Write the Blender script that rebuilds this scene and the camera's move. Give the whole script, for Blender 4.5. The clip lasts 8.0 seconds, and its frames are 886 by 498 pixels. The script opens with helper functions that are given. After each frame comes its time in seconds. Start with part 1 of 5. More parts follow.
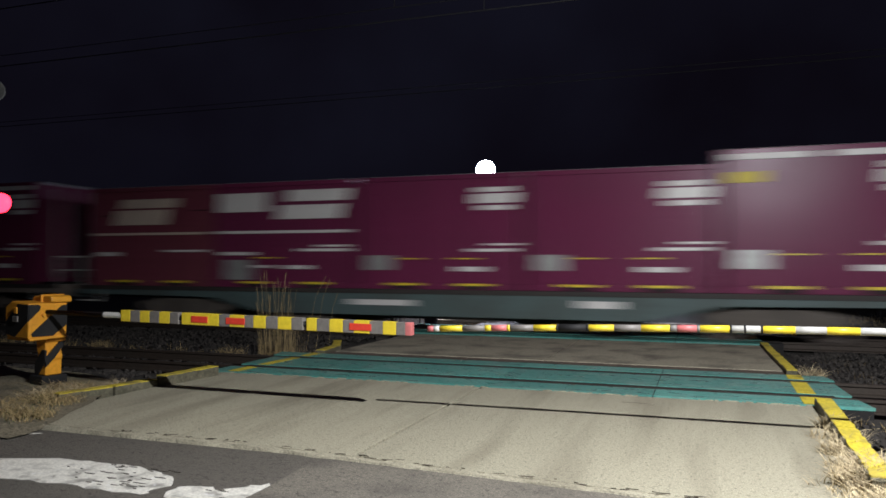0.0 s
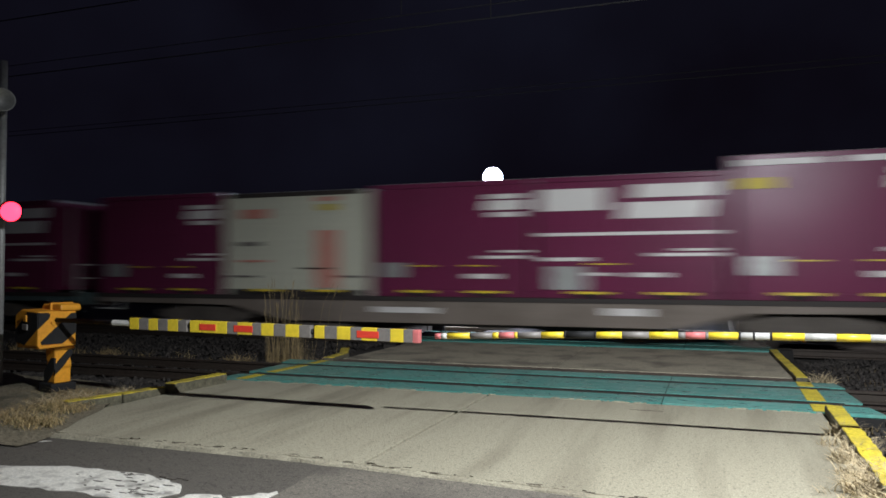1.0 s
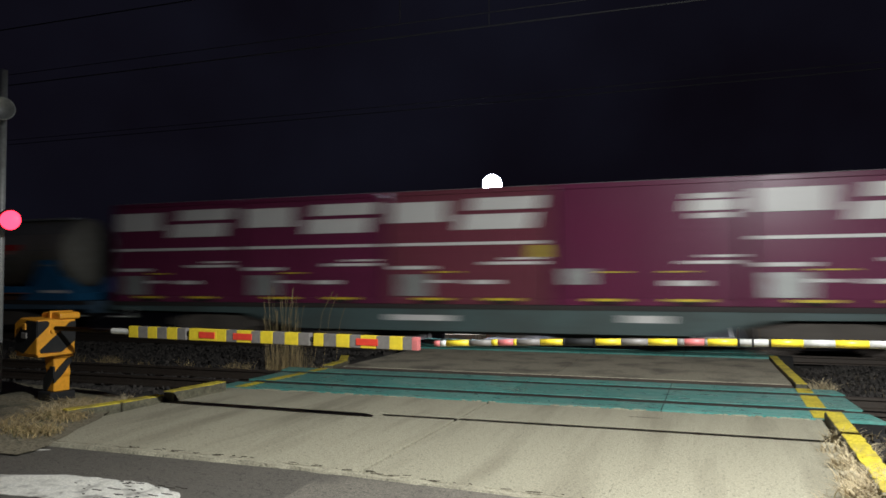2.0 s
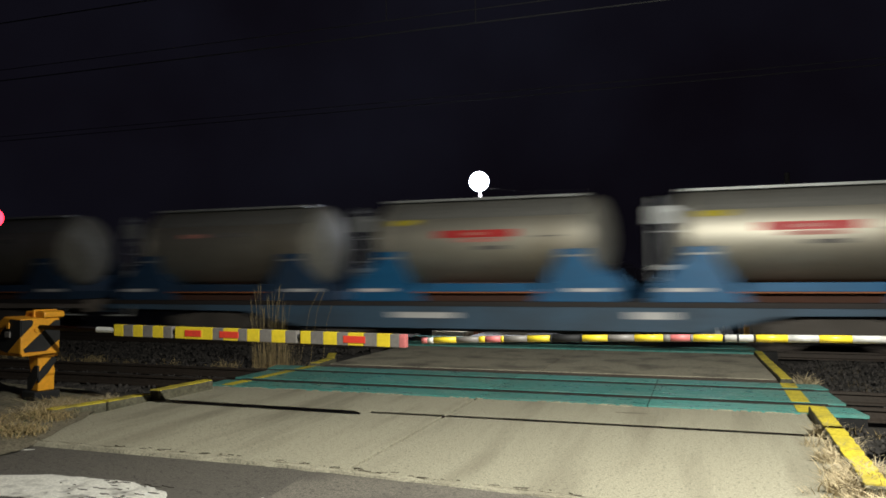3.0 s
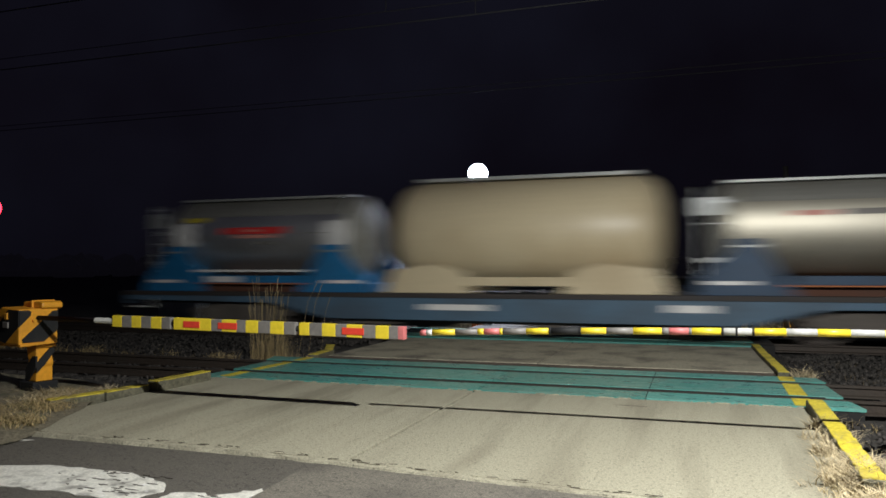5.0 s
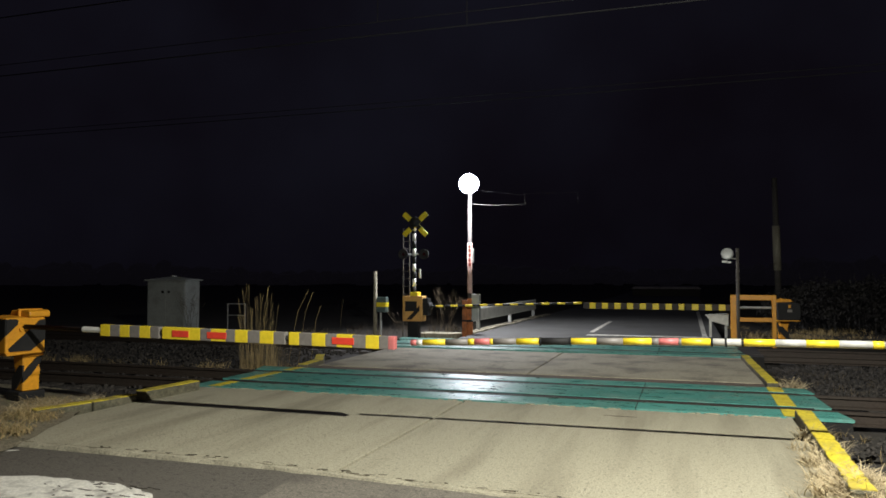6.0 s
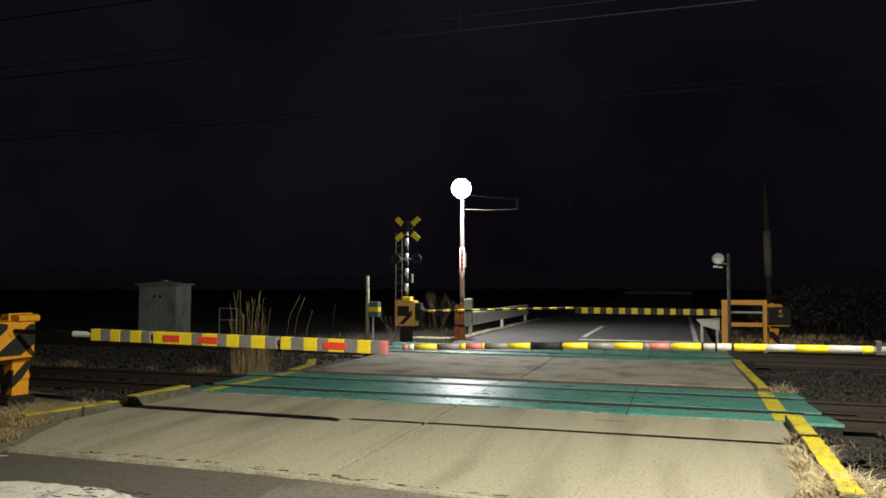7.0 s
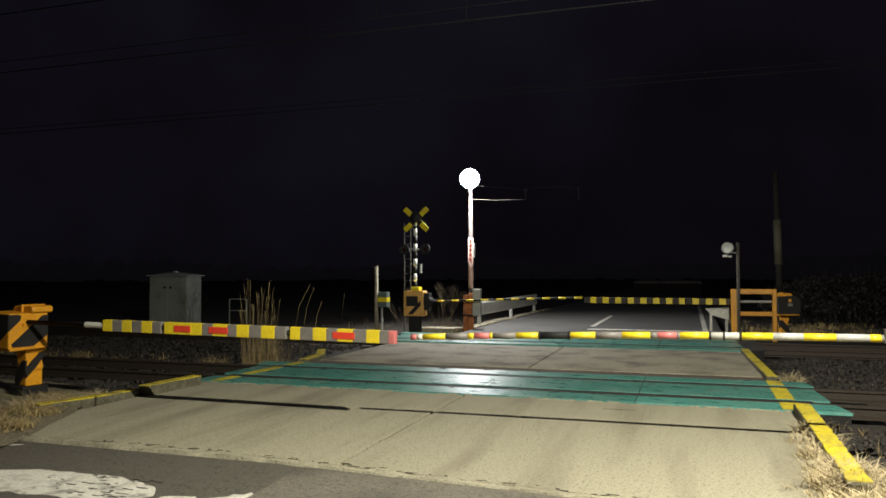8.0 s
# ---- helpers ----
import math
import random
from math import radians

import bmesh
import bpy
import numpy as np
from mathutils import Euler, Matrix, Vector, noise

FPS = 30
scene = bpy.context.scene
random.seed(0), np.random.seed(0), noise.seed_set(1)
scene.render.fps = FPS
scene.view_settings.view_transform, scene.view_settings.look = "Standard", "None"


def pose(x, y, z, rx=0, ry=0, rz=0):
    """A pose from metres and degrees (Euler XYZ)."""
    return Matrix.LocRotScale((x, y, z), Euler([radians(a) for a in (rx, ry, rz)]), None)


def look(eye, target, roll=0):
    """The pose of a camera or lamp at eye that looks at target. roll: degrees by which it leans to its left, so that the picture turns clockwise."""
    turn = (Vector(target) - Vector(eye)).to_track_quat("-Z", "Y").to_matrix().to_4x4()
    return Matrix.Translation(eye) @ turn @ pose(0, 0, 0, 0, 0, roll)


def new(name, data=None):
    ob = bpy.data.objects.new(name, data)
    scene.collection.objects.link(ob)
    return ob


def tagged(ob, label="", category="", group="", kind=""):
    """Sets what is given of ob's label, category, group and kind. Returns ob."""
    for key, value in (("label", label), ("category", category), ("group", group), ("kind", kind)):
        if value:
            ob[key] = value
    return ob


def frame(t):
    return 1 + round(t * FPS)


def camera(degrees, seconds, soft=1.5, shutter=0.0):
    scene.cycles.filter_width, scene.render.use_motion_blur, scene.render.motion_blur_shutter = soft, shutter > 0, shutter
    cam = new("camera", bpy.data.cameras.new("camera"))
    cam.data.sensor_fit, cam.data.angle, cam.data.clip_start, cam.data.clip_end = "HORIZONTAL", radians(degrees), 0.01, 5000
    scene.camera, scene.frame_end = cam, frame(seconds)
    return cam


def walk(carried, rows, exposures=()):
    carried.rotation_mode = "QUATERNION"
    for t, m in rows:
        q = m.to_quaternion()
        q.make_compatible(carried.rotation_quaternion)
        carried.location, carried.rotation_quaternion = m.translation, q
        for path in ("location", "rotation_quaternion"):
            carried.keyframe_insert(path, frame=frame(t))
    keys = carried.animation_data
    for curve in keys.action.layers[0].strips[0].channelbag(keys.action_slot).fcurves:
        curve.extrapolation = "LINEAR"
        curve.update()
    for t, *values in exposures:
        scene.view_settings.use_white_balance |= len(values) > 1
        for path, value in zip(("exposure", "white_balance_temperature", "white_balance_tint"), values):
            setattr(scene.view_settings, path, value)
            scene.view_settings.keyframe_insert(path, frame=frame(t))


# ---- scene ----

# ---- the camera, held by hand beside the near lane ----
cam = camera(61.4, 8.0, soft=1.6, shutter=0.9)
PATH = [
    (0, pose(-0.033, 0.034, 1.468, 91.161, -0.077, 19.422)),
    (0.5, pose(-0.030, 0.036, 1.468, 91.280, 0.037, 19.720)),
    (1, pose(-0.030, 0.032, 1.470, 91.707, 0.060, 20.001)),
    (1.75, pose(-0.022, 0.029, 1.471, 92.180, 0.200, 20.020)),
    (2.5, pose(-0.015, 0.026, 1.470, 92.346, 0.339, 19.812)),
    (3, pose(-0.017, 0.026, 1.469, 92.043, 0.418, 19.022)),
    (3.5, pose(-0.021, 0.030, 1.469, 91.846, 0.260, 19.076)),
    (4, pose(-0.026, 0.032, 1.471, 91.487, 0.292, 19.104)),
    (4.75, pose(-0.028, 0.031, 1.472, 91.420, 0.210, 18.930)),
    (5.5, pose(-0.029, 0.030, 1.473, 91.500, 0.130, 18.655)),
    (6, pose(-0.027, 0.030, 1.473, 92.173, -0.025, 18.152)),
    (6.5, pose(-0.022, 0.027, 1.474, 92.231, -0.096, 17.713)),
    (7, pose(-0.017, 0.023, 1.472, 92.538, -0.075, 17.586)),
    (7.5, pose(-0.007, 0.010, 1.472, 92.172, 0.203, 17.878)),
    (8, pose(0.0, 0.0, 1.470, 91.790, 0.121, 18.274)),
]
EXPOSURES = [(0, 0.0, 5400, 22), (1.0, 0.0, 5300, 20), (2.5, 0.0, 5600, 16), (3.5, 0.0, 5850, 14), (4.0, 0.0, 5800, 15), (5.5, 0.0, 5450, 18), (6.5, 0.0, 6250, 13), (8.0, 0.0, 6250, 13)]
walk(cam, PATH, EXPOSURES)

# ---- light: night sky, one lamp on this side of the line, one beyond it ----
NEAR_LAMP = (1.75, 3.2, 5.2)
FAR_LAMP = (-5.86, 20.15, 4.06)
world = bpy.data.worlds.new("night")
scene.world = world
world.use_nodes = True
wn, wl = world.node_tree.nodes, world.node_tree.links
wcoord, wnoise, wramp = wn.new("ShaderNodeTexCoord"), wn.new("ShaderNodeTexNoise"), wn.new("ShaderNodeValToRGB")
wnoise.inputs["Scale"].default_value = 2.2
wnoise.inputs["Detail"].default_value = 4
wramp.color_ramp.elements[0].position, wramp.color_ramp.elements[0].color = 0.35, (0.0032, 0.0024, 0.0036, 1)
wramp.color_ramp.elements[1].position, wramp.color_ramp.elements[1].color = 0.75, (0.0072, 0.0070, 0.0105, 1)
wl.new(wcoord.outputs["Generated"], wnoise.inputs["Vector"])
wl.new(wnoise.outputs["Fac"], wramp.inputs["Fac"])
wl.new(wramp.outputs["Color"], wn["Background"].inputs["Color"])
wsep, wlow = wn.new("ShaderNodeSeparateXYZ"), wn.new("ShaderNodeMapRange")
wlow.inputs[1].default_value, wlow.inputs[2].default_value, wlow.inputs[3].default_value = 0.0, 0.16, 0.75
wl.new(wcoord.outputs["Generated"], wsep.inputs[0])
wl.new(wsep.outputs["Z"], wlow.inputs[0])
wl.new(wlow.outputs[0], wn["Background"].inputs["Strength"])


def lamp(name, kind, energy, colour, m, size):
    data = bpy.data.lights.new(name, kind)
    data.energy, data.color, data.shadow_soft_size = energy, colour, size
    ob = new(name, data)
    ob.matrix_world = m
    return ob


near = lamp("near_flood", "SPOT", 3900, (1.0, 0.95, 0.76), look(NEAR_LAMP, (1.2, 6.2, 0.0)), 0.035)
near.data.spot_size, near.data.spot_blend = radians(148), 0.7
far = lamp("far_flood", "SPOT", 1500, (1.0, 0.97, 0.90), look((-5.66, 19.72, 3.95), (-4.65, 19.6, 0.0)), 0.16)
far.data.spot_size, far.data.spot_blend = radians(138), 0.39


# ---- materials ----
def mat(name, colour, rough=0.7, metal=0.0, fine=40.0, coarse=2.0, vary=0.25, stain=0.25, bump=0.3, depth=0.004,
        coat=0.0, dirt=(0.05, 0.045, 0.035), rand=0.0, rough_vary=0.12, island=False, pits=0.0, spec=0.5,
        stretch=None, coat_rough=0.25):
    m = bpy.data.materials.new(name)
    m.use_nodes = True
    n, l = m.node_tree.nodes, m.node_tree.links
    b = n["Principled BSDF"]
    co = n.new("ShaderNodeTexCoord")

    def noise_node(scale, detail):
        t = n.new("ShaderNodeTexNoise")
        t.inputs["Scale"].default_value, t.inputs["Detail"].default_value = scale, detail
        l.new(co.outputs["Object"], t.inputs["Vector"])
        return t

    def streaky(t):
        # draws the stains out along the traffic
        mp = n.new("ShaderNodeMapping")
        mp.inputs["Scale"].default_value = stretch
        mp.inputs["Rotation"].default_value = (0, 0, -0.12)
        l.new(co.outputs["Object"], mp.inputs["Vector"])
        l.new(mp.outputs["Vector"], t.inputs["Vector"])

    a, c = noise_node(fine, 5), noise_node(coarse, 6)
    if stretch:
        streaky(c)
    r1 = n.new("ShaderNodeMapRange")
    r1.inputs[1].default_value, r1.inputs[2].default_value = 0.3, 0.7
    r1.inputs[3].default_value, r1.inputs[4].default_value = 1 - vary, 1 + vary * 0.7
    l.new(a.outputs["Fac"], r1.inputs[0])
    hsv = n.new("ShaderNodeHueSaturation")
    hsv.inputs["Color"].default_value = (*colour, 1)
    if rand:
        info = n.new("ShaderNodeNewGeometry") if island else n.new("ShaderNodeObjectInfo")
        r3 = n.new("ShaderNodeMapRange")
        r3.inputs[3].default_value, r3.inputs[4].default_value = 1 - rand, 1 + rand
        l.new(info.outputs["Random Per Island" if island else "Random"], r3.inputs[0])
        mul = n.new("ShaderNodeMath")
        mul.operation = "MULTIPLY"
        l.new(r1.outputs[0], mul.inputs[0])
        l.new(r3.outputs[0], mul.inputs[1])
        l.new(mul.outputs[0], hsv.inputs["Value"])
    else:
        l.new(r1.outputs[0], hsv.inputs["Value"])
    r2 = n.new("ShaderNodeMapRange")
    r2.inputs[1].default_value, r2.inputs[2].default_value = 0.48, 0.78
    r2.inputs[3].default_value, r2.inputs[4].default_value = 0, stain * 2.2
    l.new(c.outputs["Fac"], r2.inputs[0])
    mix = n.new("ShaderNodeMix")
    mix.data_type = "RGBA"
    l.new(r2.outputs[0], mix.inputs["Factor"])
    l.new(hsv.outputs["Color"], mix.inputs["A"])
    mix.inputs["B"].default_value = (*dirt, 1)
    last = mix.outputs["Result"]
    if pits:
        pn = noise_node(pits, 3)
        r4 = n.new("ShaderNodeMapRange")
        r4.inputs[1].default_value, r4.inputs[2].default_value = 0.57, 0.68
        l.new(pn.outputs["Fac"], r4.inputs[0])
        mix2 = n.new("ShaderNodeMix")
        mix2.data_type = "RGBA"
        r4.inputs[4].default_value = 0.55
        l.new(r4.outputs[0], mix2.inputs["Factor"])
        l.new(last, mix2.inputs["A"])
        mix2.inputs["B"].default_value = (*(k * 0.35 for k in colour), 1)
        last = mix2.outputs["Result"]
        gn = noise_node(pits * 2.3, 2)
        r5 = n.new("ShaderNodeMapRange")
        r5.inputs[1].default_value, r5.inputs[2].default_value, r5.inputs[4].default_value = 0.62, 0.72, 0.4
        l.new(gn.outputs["Fac"], r5.inputs[0])
        mix3 = n.new("ShaderNodeMix")
        mix3.data_type = "RGBA"
        l.new(r5.outputs[0], mix3.inputs["Factor"])
        l.new(last, mix3.inputs["A"])
        mix3.inputs["B"].default_value = (*(min(0.8, k * 1.7) for k in colour), 1)
        last = mix3.outputs["Result"]
    l.new(last, b.inputs["Base Color"])
    rr = n.new("ShaderNodeMapRange")
    rr.inputs[3].default_value, rr.inputs[4].default_value = max(0.03, rough - rough_vary), min(1, rough + rough_vary)
    l.new(c.outputs["Fac"], rr.inputs[0])
    l.new(rr.outputs[0], b.inputs["Roughness"])
    b.inputs["Metallic"].default_value = metal
    b.inputs["Specular IOR Level"].default_value = spec
    b.inputs["Coat Weight"].default_value = coat
    b.inputs["Coat Roughness"].default_value = coat_rough
    if bump:
        bp = n.new("ShaderNodeBump")
        bp.inputs["Strength"].default_value, bp.inputs["Distance"].default_value = bump, depth
        l.new(a.outputs["Fac"], bp.inputs["Height"])
        l.new(bp.outputs["Normal"], b.inputs["Normal"])
        if pits:
            dent = n.new("ShaderNodeBump")
            dent.invert = True
            dent.inputs["Strength"].default_value, dent.inputs["Distance"].default_value = 0.7, 0.012
            l.new(r4.outputs[0], dent.inputs["Height"])
            l.new(bp.outputs["Normal"], dent.inputs["Normal"])
            l.new(dent.outputs["Normal"], b.inputs["Normal"])
    return m


def glow(name, colour, strength):
    m = bpy.data.materials.new(name)
    m.use_nodes = True
    b = m.node_tree.nodes["Principled BSDF"]
    b.inputs["Base Color"].default_value = (*colour, 1)
    b.inputs["Emission Color"].default_value = (*colour, 1)
    b.inputs["Emission Strength"].default_value = strength
    return m


CONCRETE = mat("concrete", (0.345, 0.32, 0.225), 0.74, fine=75, coarse=1.0, vary=0.38, stain=0.45, bump=0.8, depth=0.009, dirt=(0.175, 0.156, 0.105), rand=0.06, pits=31.0, stretch=(2.6, 0.30, 1.0))
OLD_POLE = mat("weathered_pole", (0.10, 0.09, 0.075), 0.9, fine=20, coarse=1.5, vary=0.35, stain=0.5, bump=0.3)
CONCRETE_OLD = mat("concrete_old", (0.325, 0.295, 0.21), 0.85, fine=40, coarse=1.5, vary=0.4, stain=0.45, bump=0.6, depth=0.006, dirt=(0.06, 0.05, 0.04), pits=12.0)
ASPHALT = mat("asphalt", (0.098, 0.088, 0.07), 0.8, fine=130, coarse=0.9, vary=0.5, stain=0.3, bump=0.8, depth=0.005, dirt=(0.05, 0.047, 0.04), pits=30.0)
KERB_STONE = mat("kerb_stone", (0.13, 0.12, 0.075), 0.9, fine=30, coarse=3, vary=0.4, stain=0.5, bump=0.8, depth=0.008, dirt=(0.05, 0.05, 0.028), pits=14.0)
ASPHALT_PATCH = mat("asphalt_patch", (0.15, 0.135, 0.105), 0.85, fine=90, coarse=1.6, vary=0.5, stain=0.5, bump=0.9, depth=0.006, dirt=(0.07, 0.062, 0.05), pits=22.0)
ASPHALT_FAR = mat("asphalt_far", (0.09, 0.09, 0.085), 0.7, fine=70, coarse=0.8, vary=0.4, stain=0.3, bump=0.5, depth=0.004)
SOIL = mat("soil", (0.036, 0.031, 0.024), 0.95, fine=25, coarse=0.5, vary=0.6, stain=0.4, bump=1.0, depth=0.03, dirt=(0.02, 0.02, 0.014))
VERGE_SOIL = mat("verge_soil", (0.19, 0.165, 0.105), 0.95, fine=30, coarse=2.5, vary=0.5, stain=0.5, bump=1.0, depth=0.02, dirt=(0.05, 0.05, 0.025), pits=16.0)
BALLAST = mat("ballast", (0.038, 0.033, 0.028), 0.9, fine=18, coarse=2, vary=0.6, stain=0.3, bump=0.6, depth=0.01, rand=0.5, island=True)
TEAL = mat("teal_rubber", (0.09, 0.305, 0.255), 0.40, fine=26, coarse=2.6, vary=0.22, stain=0.3, bump=0.6, depth=0.008, dirt=(0.22, 0.34, 0.28), rand=0.14, rough_vary=0.26, coat=0.5, coat_rough=0.30)
RUSTY_DIRT = mat("rusty_brown_dirt", (0.11, 0.082, 0.058), 0.95, fine=30, coarse=3, vary=0.5, stain=0.5, bump=0.8, depth=0.01, dirt=(0.04, 0.03, 0.022), pits=15.0, stretch=(0.5, 3.0, 1.0))


def scuffed(m, low, high, stretch):
    """Uneven polish: patches and long scuffs of different roughness."""
    n, l = m.node_tree.nodes, m.node_tree.links
    co, mp, t, r = n.new("ShaderNodeTexCoord"), n.new("ShaderNodeMapping"), n.new("ShaderNodeTexNoise"), n.new("ShaderNodeMapRange")
    mp.inputs["Scale"].default_value = stretch
    t.inputs["Scale"].default_value, t.inputs["Detail"].default_value, t.inputs["Roughness"].default_value = 3.0, 7, 0.7
    r.inputs[1].default_value, r.inputs[2].default_value, r.inputs[3].default_value, r.inputs[4].default_value = 0.38, 0.62, low, high
    l.new(co.outputs["Object"], mp.inputs["Vector"])
    l.new(mp.outputs["Vector"], t.inputs["Vector"])
    l.new(t.outputs["Fac"], r.inputs[0])
    b = n["Principled BSDF"]
    l.new(r.outputs[0], b.inputs["Roughness"])
    l.new(r.outputs[0], b.inputs["Coat Roughness"])


scuffed(TEAL, 0.22, 0.50, (1.0, 2.6, 1.0))
CRACK = mat("dirty_crack", (0.14, 0.12, 0.085), 0.95, fine=40, vary=0.5, stain=0.3, bump=0.4)
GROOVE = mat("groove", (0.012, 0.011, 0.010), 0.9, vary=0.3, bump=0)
RAIL = mat("rail_steel", (0.055, 0.042, 0.032), 0.6, 0.4, fine=30, vary=0.3, stain=0.3, bump=0.2)
SLEEPER = mat("sleeper", (0.06, 0.052, 0.043), 0.9, fine=20, vary=0.4, stain=0.4, rand=0.2)
YELLOW = mat("yellow_paint", (0.62, 0.50, 0.03), 0.6, fine=30, coarse=4, vary=0.3, stain=0.42, bump=0.4, dirt=(0.2, 0.16, 0.05))
YELLOW_TAPE = mat("yellow_sheeting", (0.78, 0.60, 0.02), 0.4, fine=25, coarse=5, vary=0.1, stain=0.12, bump=0.05, dirt=(0.3, 0.24, 0.05))
GREY_TAPE = mat("grey_sheeting", (0.20, 0.185, 0.165), 0.5, fine=25, coarse=5, vary=0.15, stain=0.15, bump=0.05)
WHITE_TAPE = mat("white_sheeting", (0.66, 0.66, 0.60), 0.45, fine=25, coarse=5, vary=0.12, stain=0.2, bump=0.05, dirt=(0.25, 0.24, 0.2))
PALE_PINK = mat("pale_pink_sheeting", (0.58, 0.41, 0.36), 0.8, spec=0.15, fine=25, coarse=5, vary=0.15, stain=0.25, bump=0.05, dirt=(0.12, 0.045, 0.035))
PALE_TAPE = mat("pale_grey_sheeting", (0.50, 0.50, 0.46), 0.45, fine=25, coarse=6, vary=0.15, stain=0.3, bump=0.05, dirt=(0.28, 0.26, 0.22))
LAMP_POLE = mat("dull_lamp_pole", (0.085, 0.076, 0.07), 0.8, spec=0.2, fine=30, coarse=4, vary=0.3, stain=0.4, bump=0.1, dirt=(0.06, 0.045, 0.035))
WORN_RED = mat("worn_red_sheeting", (0.22, 0.045, 0.03), 0.55, fine=25, coarse=5, vary=0.2, stain=0.3, bump=0.05)
RED_TAPE = mat("red_sheeting", (0.72, 0.06, 0.03), 0.4, fine=25, coarse=5, vary=0.1, stain=0.1, bump=0.05)
PINK_TAPE = mat("faded_red_sheeting", (0.62, 0.18, 0.17), 0.45, fine=25, coarse=5, vary=0.15, stain=0.15, bump=0.05)
BLACK = mat("black_paint", (0.006, 0.006, 0.006), 0.75, fine=30, vary=0.3, stain=0.2, bump=0.1)
ORANGE = mat("orange_yellow_enamel", (0.76, 0.34, 0.012), 0.42, fine=30, coarse=4, vary=0.12, stain=0.2, bump=0.12, dirt=(0.3, 0.13, 0.02))
FADED_ORANGE = mat("faded_orange_enamel", (0.62, 0.34, 0.09), 0.6, fine=30, coarse=4, vary=0.15, stain=0.3, bump=0.12, dirt=(0.3, 0.17, 0.06))
RUST = mat("rusty_orange", (0.42, 0.14, 0.04), 0.75, fine=30, coarse=6, vary=0.3, stain=0.5, dirt=(0.1, 0.05, 0.03))
RUST_DARK = mat("dark_rusty_steel", (0.09, 0.035, 0.018), 0.85, fine=20, coarse=2, vary=0.3, stain=0.4, bump=0.2)
GALV = mat("galvanised_steel", (0.42, 0.43, 0.41), 0.5, 0.35, fine=40, coarse=4, vary=0.18, stain=0.3, bump=0.1, dirt=(0.2, 0.18, 0.15))
GREY_ENAMEL = mat("grey_enamel", (0.36, 0.38, 0.35), 0.55, fine=20, coarse=2, vary=0.12, stain=0.3, bump=0.1, dirt=(0.16, 0.15, 0.12))
WHITE_PAINT = mat("road_paint", (0.62, 0.60, 0.52), 0.7, fine=60, coarse=7, vary=0.25, stain=0.4, bump=0.5, dirt=(0.13, 0.12, 0.10), pits=7.0)
STRAW = mat("dry_grass", (0.36, 0.27, 0.12), 0.8, fine=6, coarse=2, vary=0.3, stain=0.2, bump=0, rand=0.4, island=True)
DARK_WEED = mat("dark_weed", (0.10, 0.075, 0.04), 0.85, fine=6, coarse=2, vary=0.3, stain=0.2, bump=0, rand=0.5, island=True)
STRAW_PALE = mat("pale_dry_grass", (0.50, 0.41, 0.24), 0.8, fine=6, coarse=2, vary=0.3, stain=0.2, bump=0, rand=0.35, island=True)
GREEN_GRASS = mat("green_grass", (0.10, 0.13, 0.035), 0.75, fine=6, coarse=2, vary=0.3, stain=0.2, bump=0, rand=0.4, island=True)
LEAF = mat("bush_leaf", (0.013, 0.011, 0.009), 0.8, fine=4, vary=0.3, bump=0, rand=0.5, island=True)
PURPLE = mat("purple_container_paint", (0.150, 0.026, 0.070), 0.33, fine=12, coarse=0.9, vary=0.14, stain=0.22, bump=0.1, dirt=(0.11, 0.030, 0.055), rand=0.12, spec=0.22)
PURPLE_WORN = mat("faded_purple_container_paint", (0.19, 0.050, 0.072), 0.36, fine=12, coarse=0.9, vary=0.16, stain=0.3, bump=0.1, dirt=(0.13, 0.05, 0.055), rand=0.12, spec=0.22)
CREAM = mat("cream_container_paint", (0.60, 0.60, 0.48), 0.55, fine=14, coarse=0.9, vary=0.08, stain=0.18, bump=0.08, dirt=(0.42, 0.42, 0.35))
CREAM_TANK = mat("cream_tank_paint", (0.62, 0.52, 0.33), 0.42, fine=14, coarse=0.7, vary=0.08, stain=0.3, bump=0.06, dirt=(0.38, 0.27, 0.13))
LOGO = mat("white_marking", (0.74, 0.72, 0.68), 0.5, fine=14, coarse=2, vary=0.06, stain=0.15, bump=0, dirt=(0.5, 0.46, 0.44))
LOGO_TAN = mat("tan_marking", (0.66, 0.55, 0.44), 0.5, fine=14, coarse=2, vary=0.06, stain=0.2, bump=0, dirt=(0.45, 0.36, 0.3))
RED_MARK = mat("red_marking", (0.62, 0.035, 0.03), 0.5, fine=14, coarse=2, vary=0.08, stain=0.15, bump=0, dirt=(0.4, 0.1, 0.09))
FADED_RED = mat("faded_red_marking", (0.62, 0.26, 0.2), 0.5, fine=14, coarse=2, vary=0.1, stain=0.2, bump=0, dirt=(0.5, 0.4, 0.33))
TANK_STEEL = mat("brushed_tank_steel", (0.95, 0.95, 0.93), 0.47, 0.97, fine=8, coarse=0.7, vary=0.08, stain=0.3, bump=0.03, dirt=(0.3, 0.28, 0.22), rand=0.12)
TANK_TAN = mat("stained_tank_steel", (0.62, 0.575, 0.46), 0.55, 0.85, fine=8, coarse=0.6, vary=0.08, stain=0.45, bump=0.03, dirt=(0.28, 0.21, 0.12))
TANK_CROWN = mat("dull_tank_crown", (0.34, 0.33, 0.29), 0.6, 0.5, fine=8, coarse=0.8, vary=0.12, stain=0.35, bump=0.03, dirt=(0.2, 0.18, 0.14))
